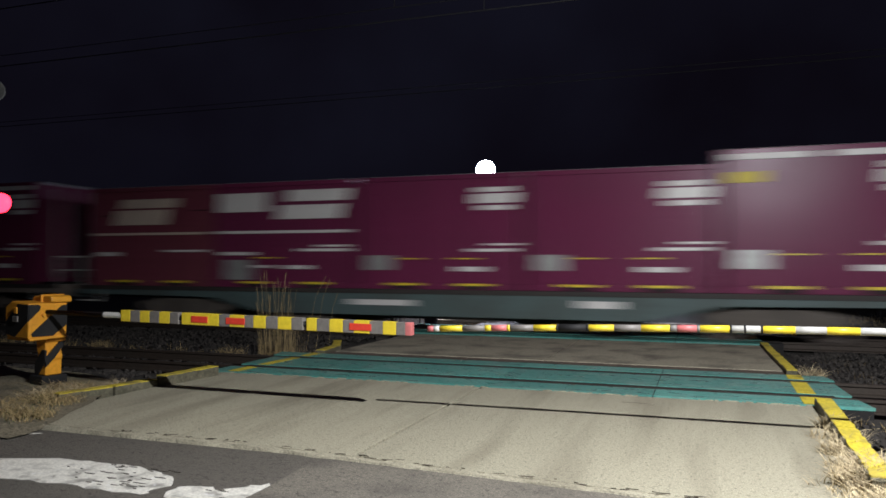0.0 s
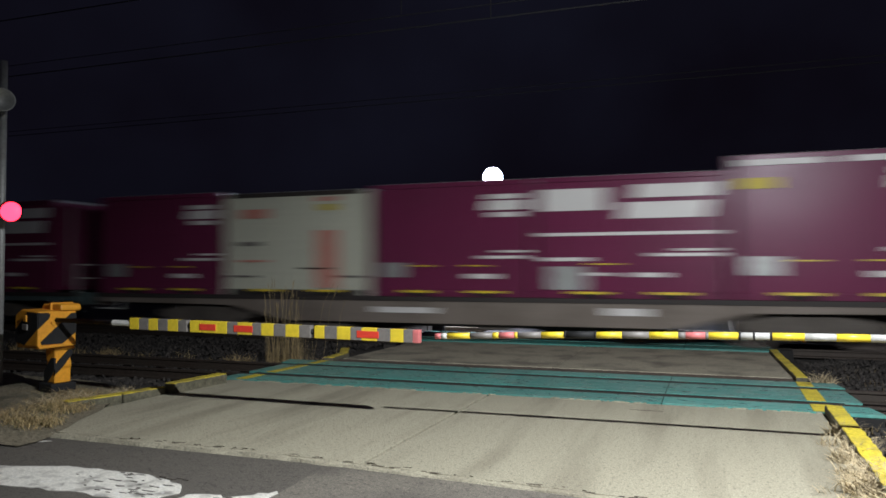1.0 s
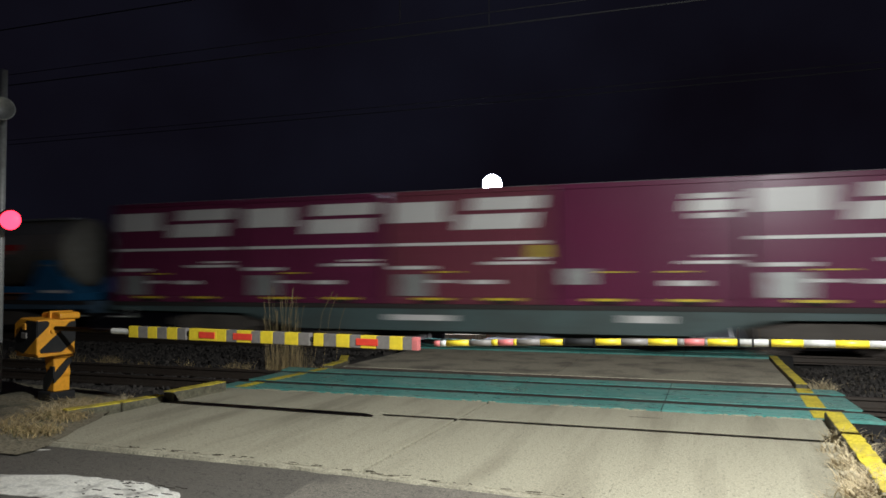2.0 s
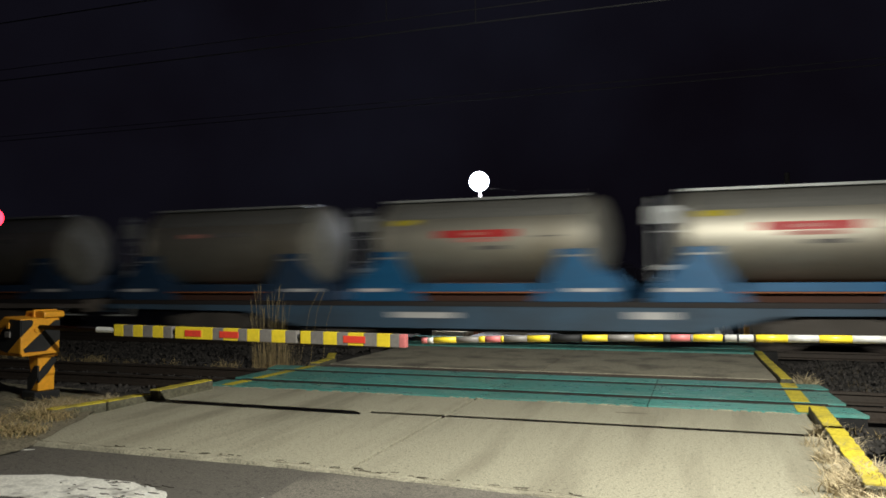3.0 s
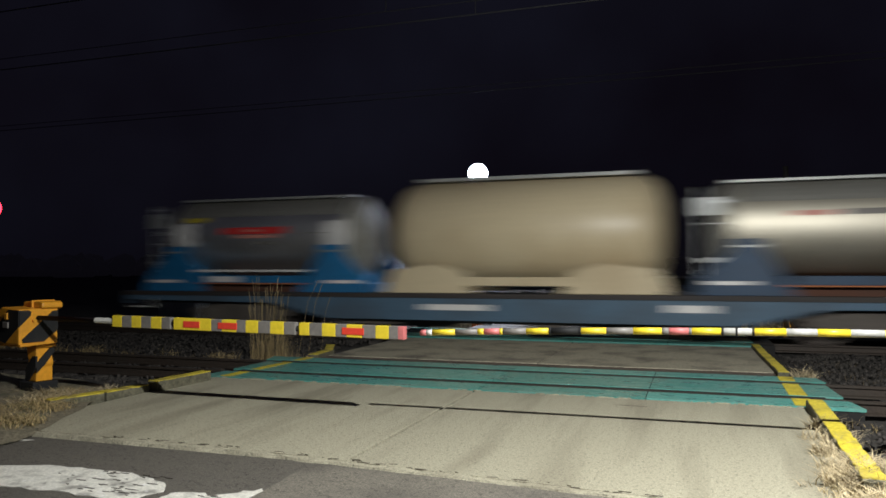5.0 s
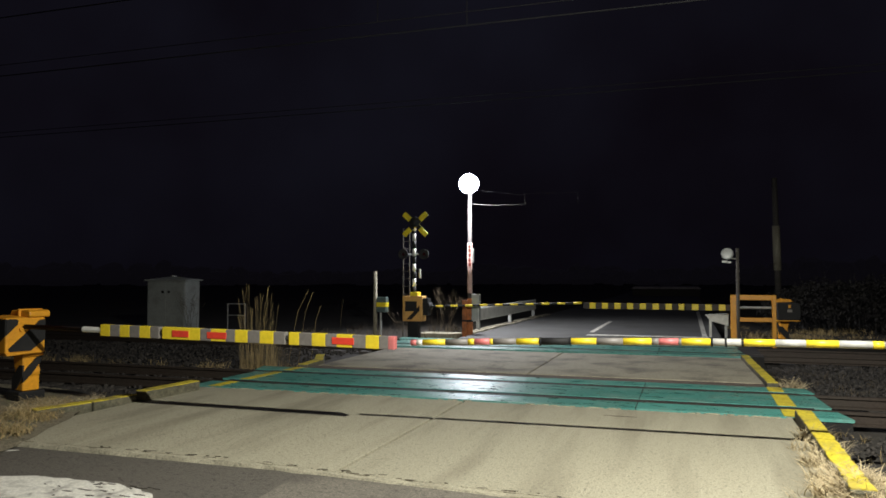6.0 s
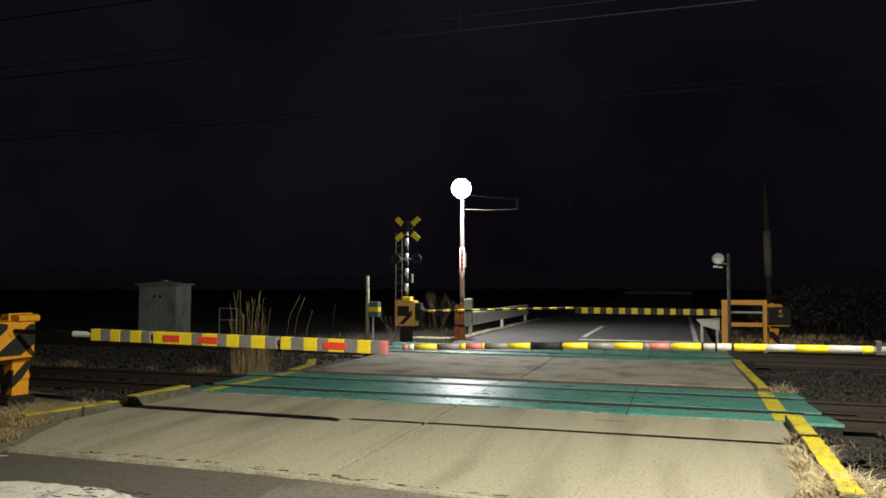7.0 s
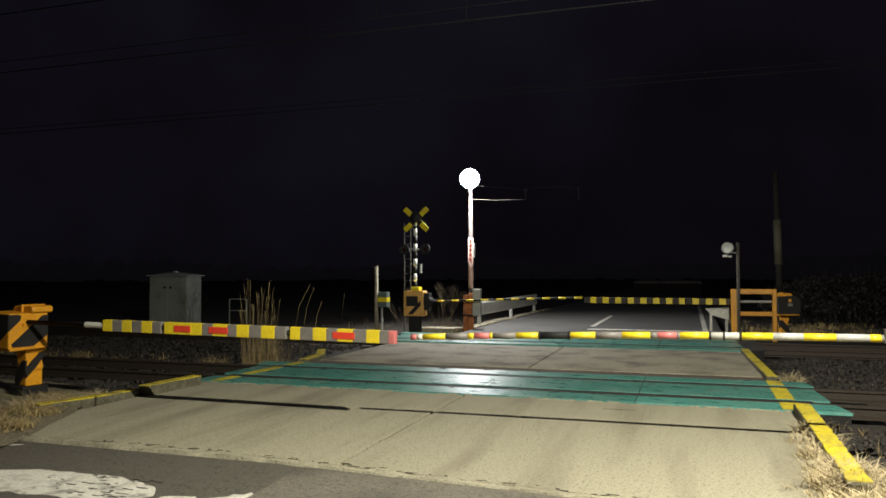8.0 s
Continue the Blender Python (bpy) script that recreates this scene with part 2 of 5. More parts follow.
TANK_END = mat("dull_tank_end", (0.30, 0.29, 0.245), 0.6, 0.1, fine=8, coarse=1.5, vary=0.15, stain=0.45, bump=0.03, dirt=(0.22, 0.20, 0.16))
TANK_DULL = mat("dull_blue_frame_paint", (0.022, 0.055, 0.11), 0.6, fine=14, coarse=1.5, vary=0.2, stain=0.35, bump=0.06, dirt=(0.05, 0.055, 0.06), rand=0.15)
TANK_BLUE = mat("blue_frame_paint", (0.022, 0.145, 0.32), 0.5, fine=14, coarse=1.5, vary=0.15, stain=0.25, bump=0.06, dirt=(0.05, 0.1, 0.16), rand=0.15)
UNDER_TEAL = mat("grey_green_wagon_paint", (0.085, 0.125, 0.12), 0.65, fine=14, coarse=1.2, vary=0.2, stain=0.4, bump=0.1, dirt=(0.06, 0.06, 0.05))
UNDER_BROWN = mat("grey_brown_wagon_paint", (0.22, 0.185, 0.15), 0.7, fine=14, coarse=1.2, vary=0.2, stain=0.4, bump=0.1, dirt=(0.1, 0.08, 0.06))
UNDER_BLUE = mat("blue_grey_wagon_paint", (0.075, 0.13, 0.19), 0.65, fine=14, coarse=1.2, vary=0.2, stain=0.4, bump=0.1, dirt=(0.06, 0.065, 0.07))
BOGIE_DUST = mat("dusty_bogie_steel", (0.11, 0.095, 0.078), 0.8, fine=16, coarse=2, vary=0.25, stain=0.45, bump=0.2, dirt=(0.05, 0.042, 0.035))
UNDER_DARK = mat("dark_running_gear", (0.035, 0.03, 0.027), 0.75, fine=20, coarse=3, vary=0.3, stain=0.3, bump=0.2, dirt=(0.07, 0.05, 0.035))
WHEEL = mat("wheel_steel", (0.12, 0.10, 0.085), 0.5, 0.6, fine=20, vary=0.2, stain=0.3, bump=0.1)
WIRE = mat("copper_wire", (0.010, 0.010, 0.010), 0.9, 0.0, vary=0.2, stain=0.1, bump=0)
LAMP_GLASS = glow("lit_lamp_glass", (0.96, 0.98, 1.0), 75.0)
RED_LIT = glow("lit_red_lens", (1.0, 0.018, 0.03), 8.0)
# faint purple emission on the far trees stands in for night haze
NIGHT_HAZE = glow("night_haze_glow", (0.62, 0.52, 0.66), 0.0038)
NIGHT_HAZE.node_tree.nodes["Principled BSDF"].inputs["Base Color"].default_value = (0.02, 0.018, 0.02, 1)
RED_OFF = mat("unlit_red_lens", (0.025, 0.004, 0.005), 0.25, vary=0.1, stain=0.05, bump=0)
FAR_WALL = mat("far_white_wall", (0.30, 0.27, 0.27), 0.8, fine=3, vary=0.2, stain=0.3, bump=0)


# ---- mesh helpers ----
def box(bm, x0, x1, y0, y1, z0, z1, m=None):
    v = [bm.verts.new((x, y, z)) for z in (z0, z1) for x, y in ((x0, y0), (x1, y0), (x1, y1), (x0, y1))]
    for f in ((3, 2, 1, 0), (4, 5, 6, 7), (0, 1, 5, 4), (1, 2, 6, 5), (2, 3, 7, 6), (3, 0, 4, 7)):
        bm.faces.new([v[i] for i in f])
    if m:
        for w in v:
            w.co = m @ w.co
    return v


def tube(bm, a, b, r0, r1=None, n=12, caps=True):
    a, b = Vector(a), Vector(b)
    r1 = r0 if r1 is None else r1
    q = (b - a).to_track_quat("Z", "Y").to_matrix()
    rings = []
    for p, r in ((a, r0), (b, r1)):
        rings.append([bm.verts.new(p + q @ Vector((r * math.cos(2 * math.pi * i / n), r * math.sin(2 * math.pi * i / n), 0))) for i in range(n)])
    for i in range(n):
        bm.faces.new((rings[0][i], rings[0][(i + 1) % n], rings[1][(i + 1) % n], rings[1][i]))
    if caps:
        bm.faces.new(rings[0][::-1])
        bm.faces.new(rings[1])


def lathe(bm, profile, n=28, m=None):
    """Turns (r, h) pairs about z."""
    rings = []
    for r, h in profile:
        if r < 1e-5:
            rings.append([bm.verts.new((0, 0, h))])
        else:
            rings.append([bm.verts.new((r * math.cos(2 * math.pi * i / n), r * math.sin(2 * math.pi * i / n), h)) for i in range(n)])
    for a, b in zip(rings, rings[1:]):
        for i in range(n):
            j = (i + 1) % n
            if len(a) == 1 and len(b) > 1:
                bm.faces.new((a[0], b[j], b[i]))
            elif len(b) == 1 and len(a) > 1:
                bm.faces.new((a[i], a[j], b[0]))
            elif len(a) > 1:
                bm.faces.new((a[i], a[j], b[j], b[i]))
    if m:
        for ring in rings:
            for v in ring:
                v.co = m @ v.co


def prism(bm, pts, y0, y1, m=None):
    """A polygon of (x, z), counter-clockwise seen from -y, pushed from y0 to y1."""
    a = [bm.verts.new((x, y0, z)) for x, z in pts]
    b = [bm.verts.new((x, y1, z)) for x, z in pts]
    bm.faces.new(a)
    bm.faces.new(b[::-1])
    for i in range(len(pts)):
        j = (i + 1) % len(pts)
        bm.faces.new((a[j], a[i], b[i], b[j]))
    if m:
        for v in a + b:
            v.co = m @ v.co


def plate(bm, pts, z0, z1):
    """A polygon of (x, y), counter-clockwise from above, from z0 to z1."""
    a = [bm.verts.new((x, y, z0)) for x, y in pts]
    b = [bm.verts.new((x, y, z1)) for x, y in pts]
    bm.faces.new(a[::-1])
    bm.faces.new(b)
    for i in range(len(pts)):
        j = (i + 1) % len(pts)
        bm.faces.new((a[i], a[j], b[j], b[i]))


def mesh_of(name, bm, material, smooth=False):
    bmesh.ops.recalc_face_normals(bm, faces=bm.faces)
    me = bpy.data.meshes.new(name)
    bm.to_mesh(me)
    bm.free()
    me.materials.append(material)
    if smooth:
        for p in me.polygons:
            p.use_smooth = True
    return me


def part(name, bm, material, parent=None, label="", bevel=0.0, smooth=False):
    ob = new(name, mesh_of(name, bm, material, smooth))
    if parent:
        ob.parent = parent
    if bevel:
        b = ob.modifiers.new("worn_edges", "BEVEL")
        b.width, b.segments, b.limit_method = bevel, 2, "ANGLE"
    if label:
        tagged(ob, label)
    return ob


def boxpart(name, dims, material, parent=None, label="", bevel=0.0):
    bm = bmesh.new()
    box(bm, *dims)
    return part(name, bm, material, parent, label, bevel)


def thing(name, label, category, group="", kind="", at=(0, 0, 0), turn=0):
    ob = new(name)
    ob.matrix_world = pose(*at, 0, 0, turn)
    return tagged(ob, label, category, group, kind)


rng = random.Random(7)


# ---- ground, road, crossing slabs ----
def ground():
    bm = bmesh.new()
    xs = [-900, -200, -80] + [-40 + 1.5 * i for i in range(54)] + [80, 200, 900]
    ys = [-300, -60, -20] + [-8 + 1.2 * i for i in range(50)] + [80, 200, 1500]
    grid = []
    for y in ys:
        row = []
        for x in xs:
            z = -0.20 + 0.05 * noise.noise((x * 0.5, y * 0.5, 0.3))
            if -6.9 < x < 1.9 and y < 5.4:
                z = -0.1
            if x < -6.3 and y < 8.0:
                z = -0.06 + 0.04 * noise.noise((x * 0.7, y * 0.7, 2.0))
            if y > 18:
                z = -0.17 + 0.03 * noise.noise((x * 0.4, y * 0.4, 1.3))
            row.append(bm.verts.new((x, y, z)))
        grid.append(row)
    for a, b in zip(grid, grid[1:]):
        for i in range(len(xs) - 1):
            bm.faces.new((a[i], a[i + 1], b[i + 1], b[i]))
    tagged(part("ground", bm, SOIL, smooth=True), "dark bare soil beside the railway line", "ground", kind="structure")


def edge_y(x):
    """Where the slabs meet the road."""
    return 5.30 if x < -3.6 else 5.30 - 0.085 * (x + 3.6)


def surfaces():
    bm = bmesh.new()
    plate(bm, [(-40, -12), (30, -12), (30, 2.6), (1.9, 2.9), (1.0, 5.16), (-5.6, 5.16), (-6.4, 5.05), (-40, 4.4)], -0.25, -0.012)
    tagged(part("road_near", bm, ASPHALT, bevel=0.02), "worn grey asphalt road before the crossing", "road", kind="structure")
    bm = bmesh.new()
    out = [(-2.78 + 0.05 * noise.noise((0, y * 2.0, 3)), y) for y in (5.10, 4.8, 4.4, 4.0, 3.6, 3.2)] + [(0.9, 3.1), (1.0, 4.85), (-1.0, 4.98)]
    plate(bm, out, -0.03, -0.006)
    tagged(part("road_patch", bm, ASPHALT_PATCH), "paler rough asphalt patch before the slabs", "road", kind="structure")
    bm = bmesh.new()
    plate(bm, [(-5.35, 17.45), (0.75, 17.45), (0.75, 60), (1.0, 140), (-7.0, 140), (-5.35, 60)], -0.25, 0.0)
    tagged(part("road_far", bm, ASPHALT_FAR, bevel=0.02), "dark asphalt road beyond the tracks", "road", kind="structure")
    # weedy soil banked against the kerb by the gate machine
    bm = bmesh.new()
    rows = []
    for j in range(16):
        v = j / 15
        row = []
        for i in range(20):
            u = i / 19
            y = 4.75 + v * (2.6 + 0.6 * (1 - u))
            x0 = -10.5
            x1 = -5.55 - 0.52 * max(0.0, y - 5.05) + 0.10 * noise.noise((0.0, y * 2.0, 5.0)) + 0.03 * noise.noise((1.0, y * 9.0, 5.0))
            x1 = max(x1, -6.42)
            x = x0 + (x1 - x0) * u
            e = min(1.0, (1 - u) * 4.0, v * 6.0)
            z = 0.004 + e * (0.055 + 0.035 * noise.noise((x * 2.2, y * 2.2, 9.0)))
            row.append(bm.verts.new((x, y, z)))
        rows.append(row)
    for a, b in zip(rows, rows[1:]):
        for i in range(19):
            bm.faces.new((a[i], a[i + 1], b[i + 1], b[i]))
    tagged(part("verge", bm, VERGE_SOIL, smooth=True), "weedy brown soil beside the gate machine", "ground", kind="structure")
    # slabs of the crossing
    apron = thing("crossing_slab", "worn concrete slabs leading up to the track", "crossing", kind="structure")
    for x0, x1 in ((-6.25, -2.594), (-2.556, 1.02)):
        bm = bmesh.new()
        plate(bm, [(x0, edge_y(x0)), (-3.6 if x0 < -3 else -1.4, edge_y(-3.6 if x0 < -3 else -1.4)), (x1, edge_y(x1)), (x1, 8.62), (x0, 8.62)], -0.22, 0.0)
        part("slab", bm, CONCRETE, apron, bevel=0.003)
    bm = bmesh.new()
    n = 160
    prev = None
    for i in range(n + 1):
        x = -5.75 + 6.77 * i / n
        w = 0.06 + 0.035 * noise.noise((x * 4, 0, 0))
        yc = edge_y(x) - 0.065 + 0.02 * noise.noise((x * 1.3, 4, 0))
        z = 0.006 + 0.012 * noise.noise((x * 7, 2, 0))
        cur = [bm.verts.new(c) for c in ((x, yc - w, -0.03), (x, yc - w * 0.6, z), (x, yc + w * 0.5, z), (x, yc + w, -0.03))]
        if prev:
            for k in range(3):
                bm.faces.new((prev[k], cur[k], cur[k + 1], prev[k + 1]))
        prev = cur
    part("joint_lip", bm, CONCRETE, apron, "crumbling mortar lip along the road joint")
    bm = bmesh.new()
    plate(bm, [(-6.2, 5.31), (1.0, 5.28), (1.0, 8.60), (-6.2, 8.60)], -0.24, -0.16)
    part("joint_bed", bm, GROOVE, apron)
    bm = bmesh.new()
    for i in range(240):
        x = -6.1 + 7.1 * rng.random()
        if noise.noise((x * 1.1, 5.0, 0.0)) < -0.12:
            continue
        y, k, q = 8.63 + 0.035 * rng.random() ** 2 * rng.choice((-1, 0.3)), rng.randrange(5, 7), rng.uniform(0.006, 0.018)
        st = rng.uniform(1.0, 3.2)
        plate(bm, [(x + st * q * math.cos(6.283 * j / k) * rng.uniform(0.7, 1.2), y + q * math.sin(6.283 * j / k) * rng.uniform(0.7, 1.2)) for j in range(k)], -0.01, rng.uniform(0.004, 0.011))
    tagged(part("crumbs", bm, CONCRETE, apron, "pale crumbled edge of the slab"), kind="stuff")
    mid = thing("middle_slab", "brownish concrete between the two tracks", "crossing", kind="structure")
    for x0, x1 in ((-5.95, -2.38), (-2.36, 0.98)):
        bm = bmesh.new()
        plate(bm, [(x0, 11.35), (x1, 11.35), (x1, 14.72), (x0, 14.72)], -0.22, 0.0)
        part("slab", bm, CONCRETE_OLD, mid, bevel=0.012)
    bm = bmesh.new()
    plate(bm, [(-6.0, 10.93), (1.0, 10.93), (1.0, 11.35), (-6.0, 11.35)], -0.22, -0.012)
    part("gravel_strip", bm, RUSTY_DIRT, mid, "dark strip of dirt beside the rubber panels")


def track(yc, name, label, near):
    rails = thing(name, label, "railway track", kind="structure")
    for s in (-1, 1):
        bm = bmesh.new()
        y = yc + s * 0.575
        prof = [(-0.033, 0.0), (0.033, 0.0), (0.033, -0.03), (0.009, -0.045), (0.009, -0.115), (0.06, -0.13), (0.06, -0.15), (-0.06, -0.15), (-0.06, -0.13), (-0.009, -0.115), (-0.009, -0.045), (-0.033, -0.03)]
        prev = None
        for x in (-160, -40, -12, -6, 0, 6, 12, 40, 160):
            cur = [bm.verts.new((x, y + a, b + 0.006)) for a, b in prof]
            if prev:
                for i in range(len(prof)):
                    j = (i + 1) % len(prof)
                    bm.faces.new((prev[i], prev[j], cur[j], cur[i]))
            prev = cur
        part("rail", bm, RAIL, rails)
    bm = bmesh.new()
    for x0, x1 in ((-6.3, 1.3),):
        plate(bm, [(x0, yc - 1.02), (x1, yc - 1.02), (x1, yc + 1.02), (x0, yc + 1.02)], -0.2, 0.003)
    part("panel_bed", bm, GROOVE, rails)
    bm = bmesh.new()
    box(bm, -0.11, 0.11, -1.0, 1.0, -0.26, -0.148)
    me = mesh_of("sleeper", bm, SLEEPER)
    for i in range(56):
        x = -26 + i * 0.62 + (8.3 if -26 + i * 0.62 > -6.7 else 0)
        ob = new("sleeper", me)
        ob.parent = rails
        ob.location = (x, yc, 0)
    # rubber crossing panels: gauge panels and outer strips
    panels = thing(name + "_panels", "teal green rubber crossing panels, worn and slightly shiny", "crossing panels", kind="structure")
    cuts = (-6.45, -4.50, -2.55, -0.60, 1.32 if near else 0.80)
    for k in range(4):
        x0, x1 = cuts[k] + 0.006, cuts[k + 1] - 0.006
        gx = 0.17 if k == 3 else 0.0
        bm = bmesh.new()
        plate(bm, [(x0, yc - 0.435), (x1 + gx, yc - 0.435), (x1 + gx - (0.05 if k == 3 else 0), yc + 0.435), (x0, yc + 0.435)], -0.022, 0.012)
        part("panel", bm, TEAL, panels)
        bm = bmesh.new()
        plate(bm, [(x0, yc - 1.13), (x1 + (0.27 if k == 3 else 0), yc - 1.13), (x1 + (0.19 if k == 3 else 0), yc - 0.675), (x0, yc - 0.675)], -0.022, 0.010)
        part("panel", bm, TEAL, panels)
        bm = bmesh.new()
        plate(bm, [(x0 - (0.15 if k == 0 else 0), yc + 0.675), (x1 + (0.16 if k == 3 else 0), yc + 0.675), (x1 + (0.10 if k == 3 else 0), yc + 1.08), (x0 - (0.25 if k == 0 else 0), yc + 1.08)], -0.022, 0.010)
        part("panel", bm, TEAL, panels)
    for k in range(3):
        bm = bmesh.new()
        y0, y1 = ((-1.12, -0.68), (-0.43, 0.43), (0.68, 1.07))[k]
        plate(bm, [(cuts[0] + 0.02, yc + y0), (cuts[-1] + (0.25, 0.16, 0.14)[k], yc + y0), (cuts[-1] + (0.14, 0.04, 0.08)[k], yc + y1), (cuts[0] + 0.02, yc + y1)], -0.12, -0.022)
        part("panel_bed", bm, GROOVE, panels, "dark rubber bed under the panels")


def paint_and_kerbs():
    # yellow edge lines across the panels
    for nm, pts in (("left", [(-6.19, 8.46), (-6.03, 8.46), (-5.96, 10.93), (-6.1, 10.93)]), ("right", [(0.92, 8.60), (1.12, 8.60), (1.13, 10.95), (0.95, 10.95)])):
        line = thing("edge_line", "yellow line painted across the rubber panels", "road marking", kind="structure")
        yc = 9.8
        for a, b in ((8.67, 9.125), (9.365, 10.235), (10.475, 10.87)):
            x0 = lambda y: pts[0][0] + (pts[3][0] - pts[0][0]) * (y - 8.5) / 2.4
            x1 = lambda y: pts[1][0] + (pts[2][0] - pts[1][0]) * (y - 8.5) / 2.4
            bm = bmesh.new()
            plate(bm, [(x0(a), a), (x1(a), a), (x1(b), b), (x0(b), b)], 0.0125, 0.0165)
            part("stripe", bm, YELLOW, line)

    def kerb(label, pts, z, wid, base=-0.25):
        ob = thing("kerb", label, "kerb", "yellow kerbs of the crossing", "structure")
        for (ax, ay), (bx, by) in zip(pts, pts[1:]):
            d = Vector((bx - ax, by - ay)).normalized()
            nrm = Vector((-d.y, d.x)) * wid / 2
            g = d * 0.008
            q = [(ax + g.x + nrm.x, ay + g.y + nrm.y), (ax + g.x - nrm.x, ay + g.y - nrm.y), (bx - g.x - nrm.x, by - g.y - nrm.y), (bx - g.x + nrm.x, by - g.y + nrm.y)]
            bm = bmesh.new()
            plate(bm, q, base, z - 0.003)
            part("kerbstone", bm, KERB_STONE, ob, bevel=0.015)
            bm = bmesh.new()
            c = Vector(((ax + bx) / 2, (ay + by) / 2))
            out = []
            for i in range(4):
                a, b = Vector(q[i]), Vector(q[(i + 1) % 4])
                k = max(2, int((b - a).length / 0.06))
                for j in range(k):
                    e = c + (a.lerp(b, j / k) - c) * 0.985
                    inward = (c - e).normalized()
                    side = Vector((-d.y, d.x)) * (1 if (e - c).dot(Vector((-d.y, d.x))) < 0 else -1)
                    out.append(tuple(e + side * max(0.0, 0.006 + 0.016 * noise.noise((e.x * 11, e.y * 11, 4.0)))))
            plate(bm, out, z - 0.006, z + 0.004)
            bmesh.ops.triangulate(bm, faces=bm.faces)
            part("painted_top", bm, YELLOW, ob, "chipped yellow paint")

    kerb("concrete kerb with a chipped yellow top by the gate machine", [(-6.60, 6.20), (-6.42, 6.80), (-6.33, 7.40)], 0.078, 0.15)
    kerb("short raised kerb block with a yellow top", [(-6.24, 7.41), (-6.18, 8.38)], 0.118, 0.16)
    kerb("long yellow-topped kerb beside dry grass", [(1.04, 5.5), (1.07, 7.1), (1.09, 8.58)], 0.10, 0.165)
    kerb("yellow-topped kerb between the two tracks", [(1.04, 10.98), (1.02, 11.7), (0.97, 13.3), (0.94, 14.7)], 0.06, 0.14)
    kerb("yellow-topped kerb end in the dry grass", [(-6.03, 10.98), (-6.12, 11.7), (-6.5, 12.5)], 0.05, 0.16)
    kerb("yellow-topped kerb beyond the tracks", [(1.0, 17.4), (0.98, 18.9)], 0.05, 0.16)

    def worn(name, label, pts, cat="road marking"):
        bm = bmesh.new()
        out = []
        for i in range(len(pts)):
            a, b = Vector(pts[i]), Vector(pts[(i + 1) % len(pts)])
            k = max(2, int((b - a).length / 0.05))
            for j in range(k):
                p = a.lerp(b, j / k)
                out.append((p.x + (0.02 + 0.05 * max(0.0, min(1.0, p.x + 4.6))) * noise.noise((p.x * 9, p.y * 9, 1)), p.y + (0.02 + 0.05 * max(0.0, min(1.0, p.x + 4.6))) * noise.noise((p.x * 9, p.y * 9, 7))))
        plate(bm, out, -0.016, -0.008)
        bmesh.ops.triangulate(bm, faces=bm.faces)
        tagged(part(name, bm, WHITE_PAINT), label, cat, kind="structure")

    worn("stop_line", "thick white stop line with a worn ragged end", [(-7.6, 3.72), (-5.2, 3.84), (-4.62, 3.90), (-4.16, 3.93), (-3.51, 3.915), (-3.40, 4.13), (-3.54, 4.32), (-3.86, 4.44), (-4.16, 4.45), (-4.68, 4.43), (-5.09, 4.28), (-5.8, 4.12), (-7.6, 4.02)])
    worn("stop_line", "worn white remnant of the stop line", [(-3.30, 3.90), (-2.70, 3.92), (-2.64, 4.13), (-2.73, 4.36), (-2.815, 4.40), (-2.90, 4.30), (-3.01, 4.21), (-3.33, 4.16)])
    bm = bmesh.new()
    for i in range(52):
        u = 0.78 * rng.random() ** 0.45
        x, y = -4.5 + 1.2 * u, 3.98 + 0.46 * rng.random()
        if i > 43:
            x, y = -3.1 + 0.65 * rng.random(), 4.02 + 0.26 * rng.random()
        k, r = rng.randrange(5, 8), rng.uniform(0.003, 0.010)
        st = rng.uniform(2.0, 8.0)
        plate(bm, [(x + st * r * math.cos(6.283 * j / k) * rng.uniform(0.6, 1.2), y + r * math.sin(6.283 * j / k) * rng.uniform(0.6, 1.2)) for j in range(k)], -0.012, -0.0045)
    tagged(part("paint_chips", bm, ASPHALT), "bare chips where the stop line has flaked off", "road marking", kind="stuff")
    worn("edge_mark", "thin white edge mark on the asphalt", [(-6.4, 4.75), (-5.6, 4.95), (-5.5, 5.03), (-6.4, 4.92)])
    for lab, q in (("white centre line of the far road", [(-2.56, 20.4), (-2.44, 20.4), (-2.44, 25.6), (-2.56, 25.6)]), ("white stop line across the far road", [(-2.5, 19.25), (0.45, 19.25), (0.45, 19.6), (-2.5, 19.6)]),
                   ("white edge line of the far road", [(0.30, 19.7), (0.42, 19.7), (0.42, 34), (0.30, 34)])):
        bm = bmesh.new()
        plate(bm, q, -0.004, 0.005)
        tagged(part("road_line", bm, WHITE_PAINT), lab, "road marking", kind="structure")
    # shallow crack lines across the slabs
    bm = bmesh.new()
    for i in range(60):
        ax = -5.3 + 6.2 * rng.random()
        ay = edge_y(ax) + 0.03 * noise.noise((ax * 2.0, 1.0, 0.0)) + 0.05 * rng.random() ** 3
        ln, wd = rng.uniform(0.015, 0.09), rng.uniform(0.003, 0.010)
        dy = rng.uniform(-0.012, 0.012)
        plate(bm, [(ax, ay - wd * 0.4), (ax + ln * 0.5, ay - wd + dy * 0.5), (ax + ln, ay + dy), (ax + ln * 0.45, ay + wd * 0.8 + dy * 0.5)], -0.002, 0.0045)
    # one long ragged crack where the mortar has left the slab
    prev = None
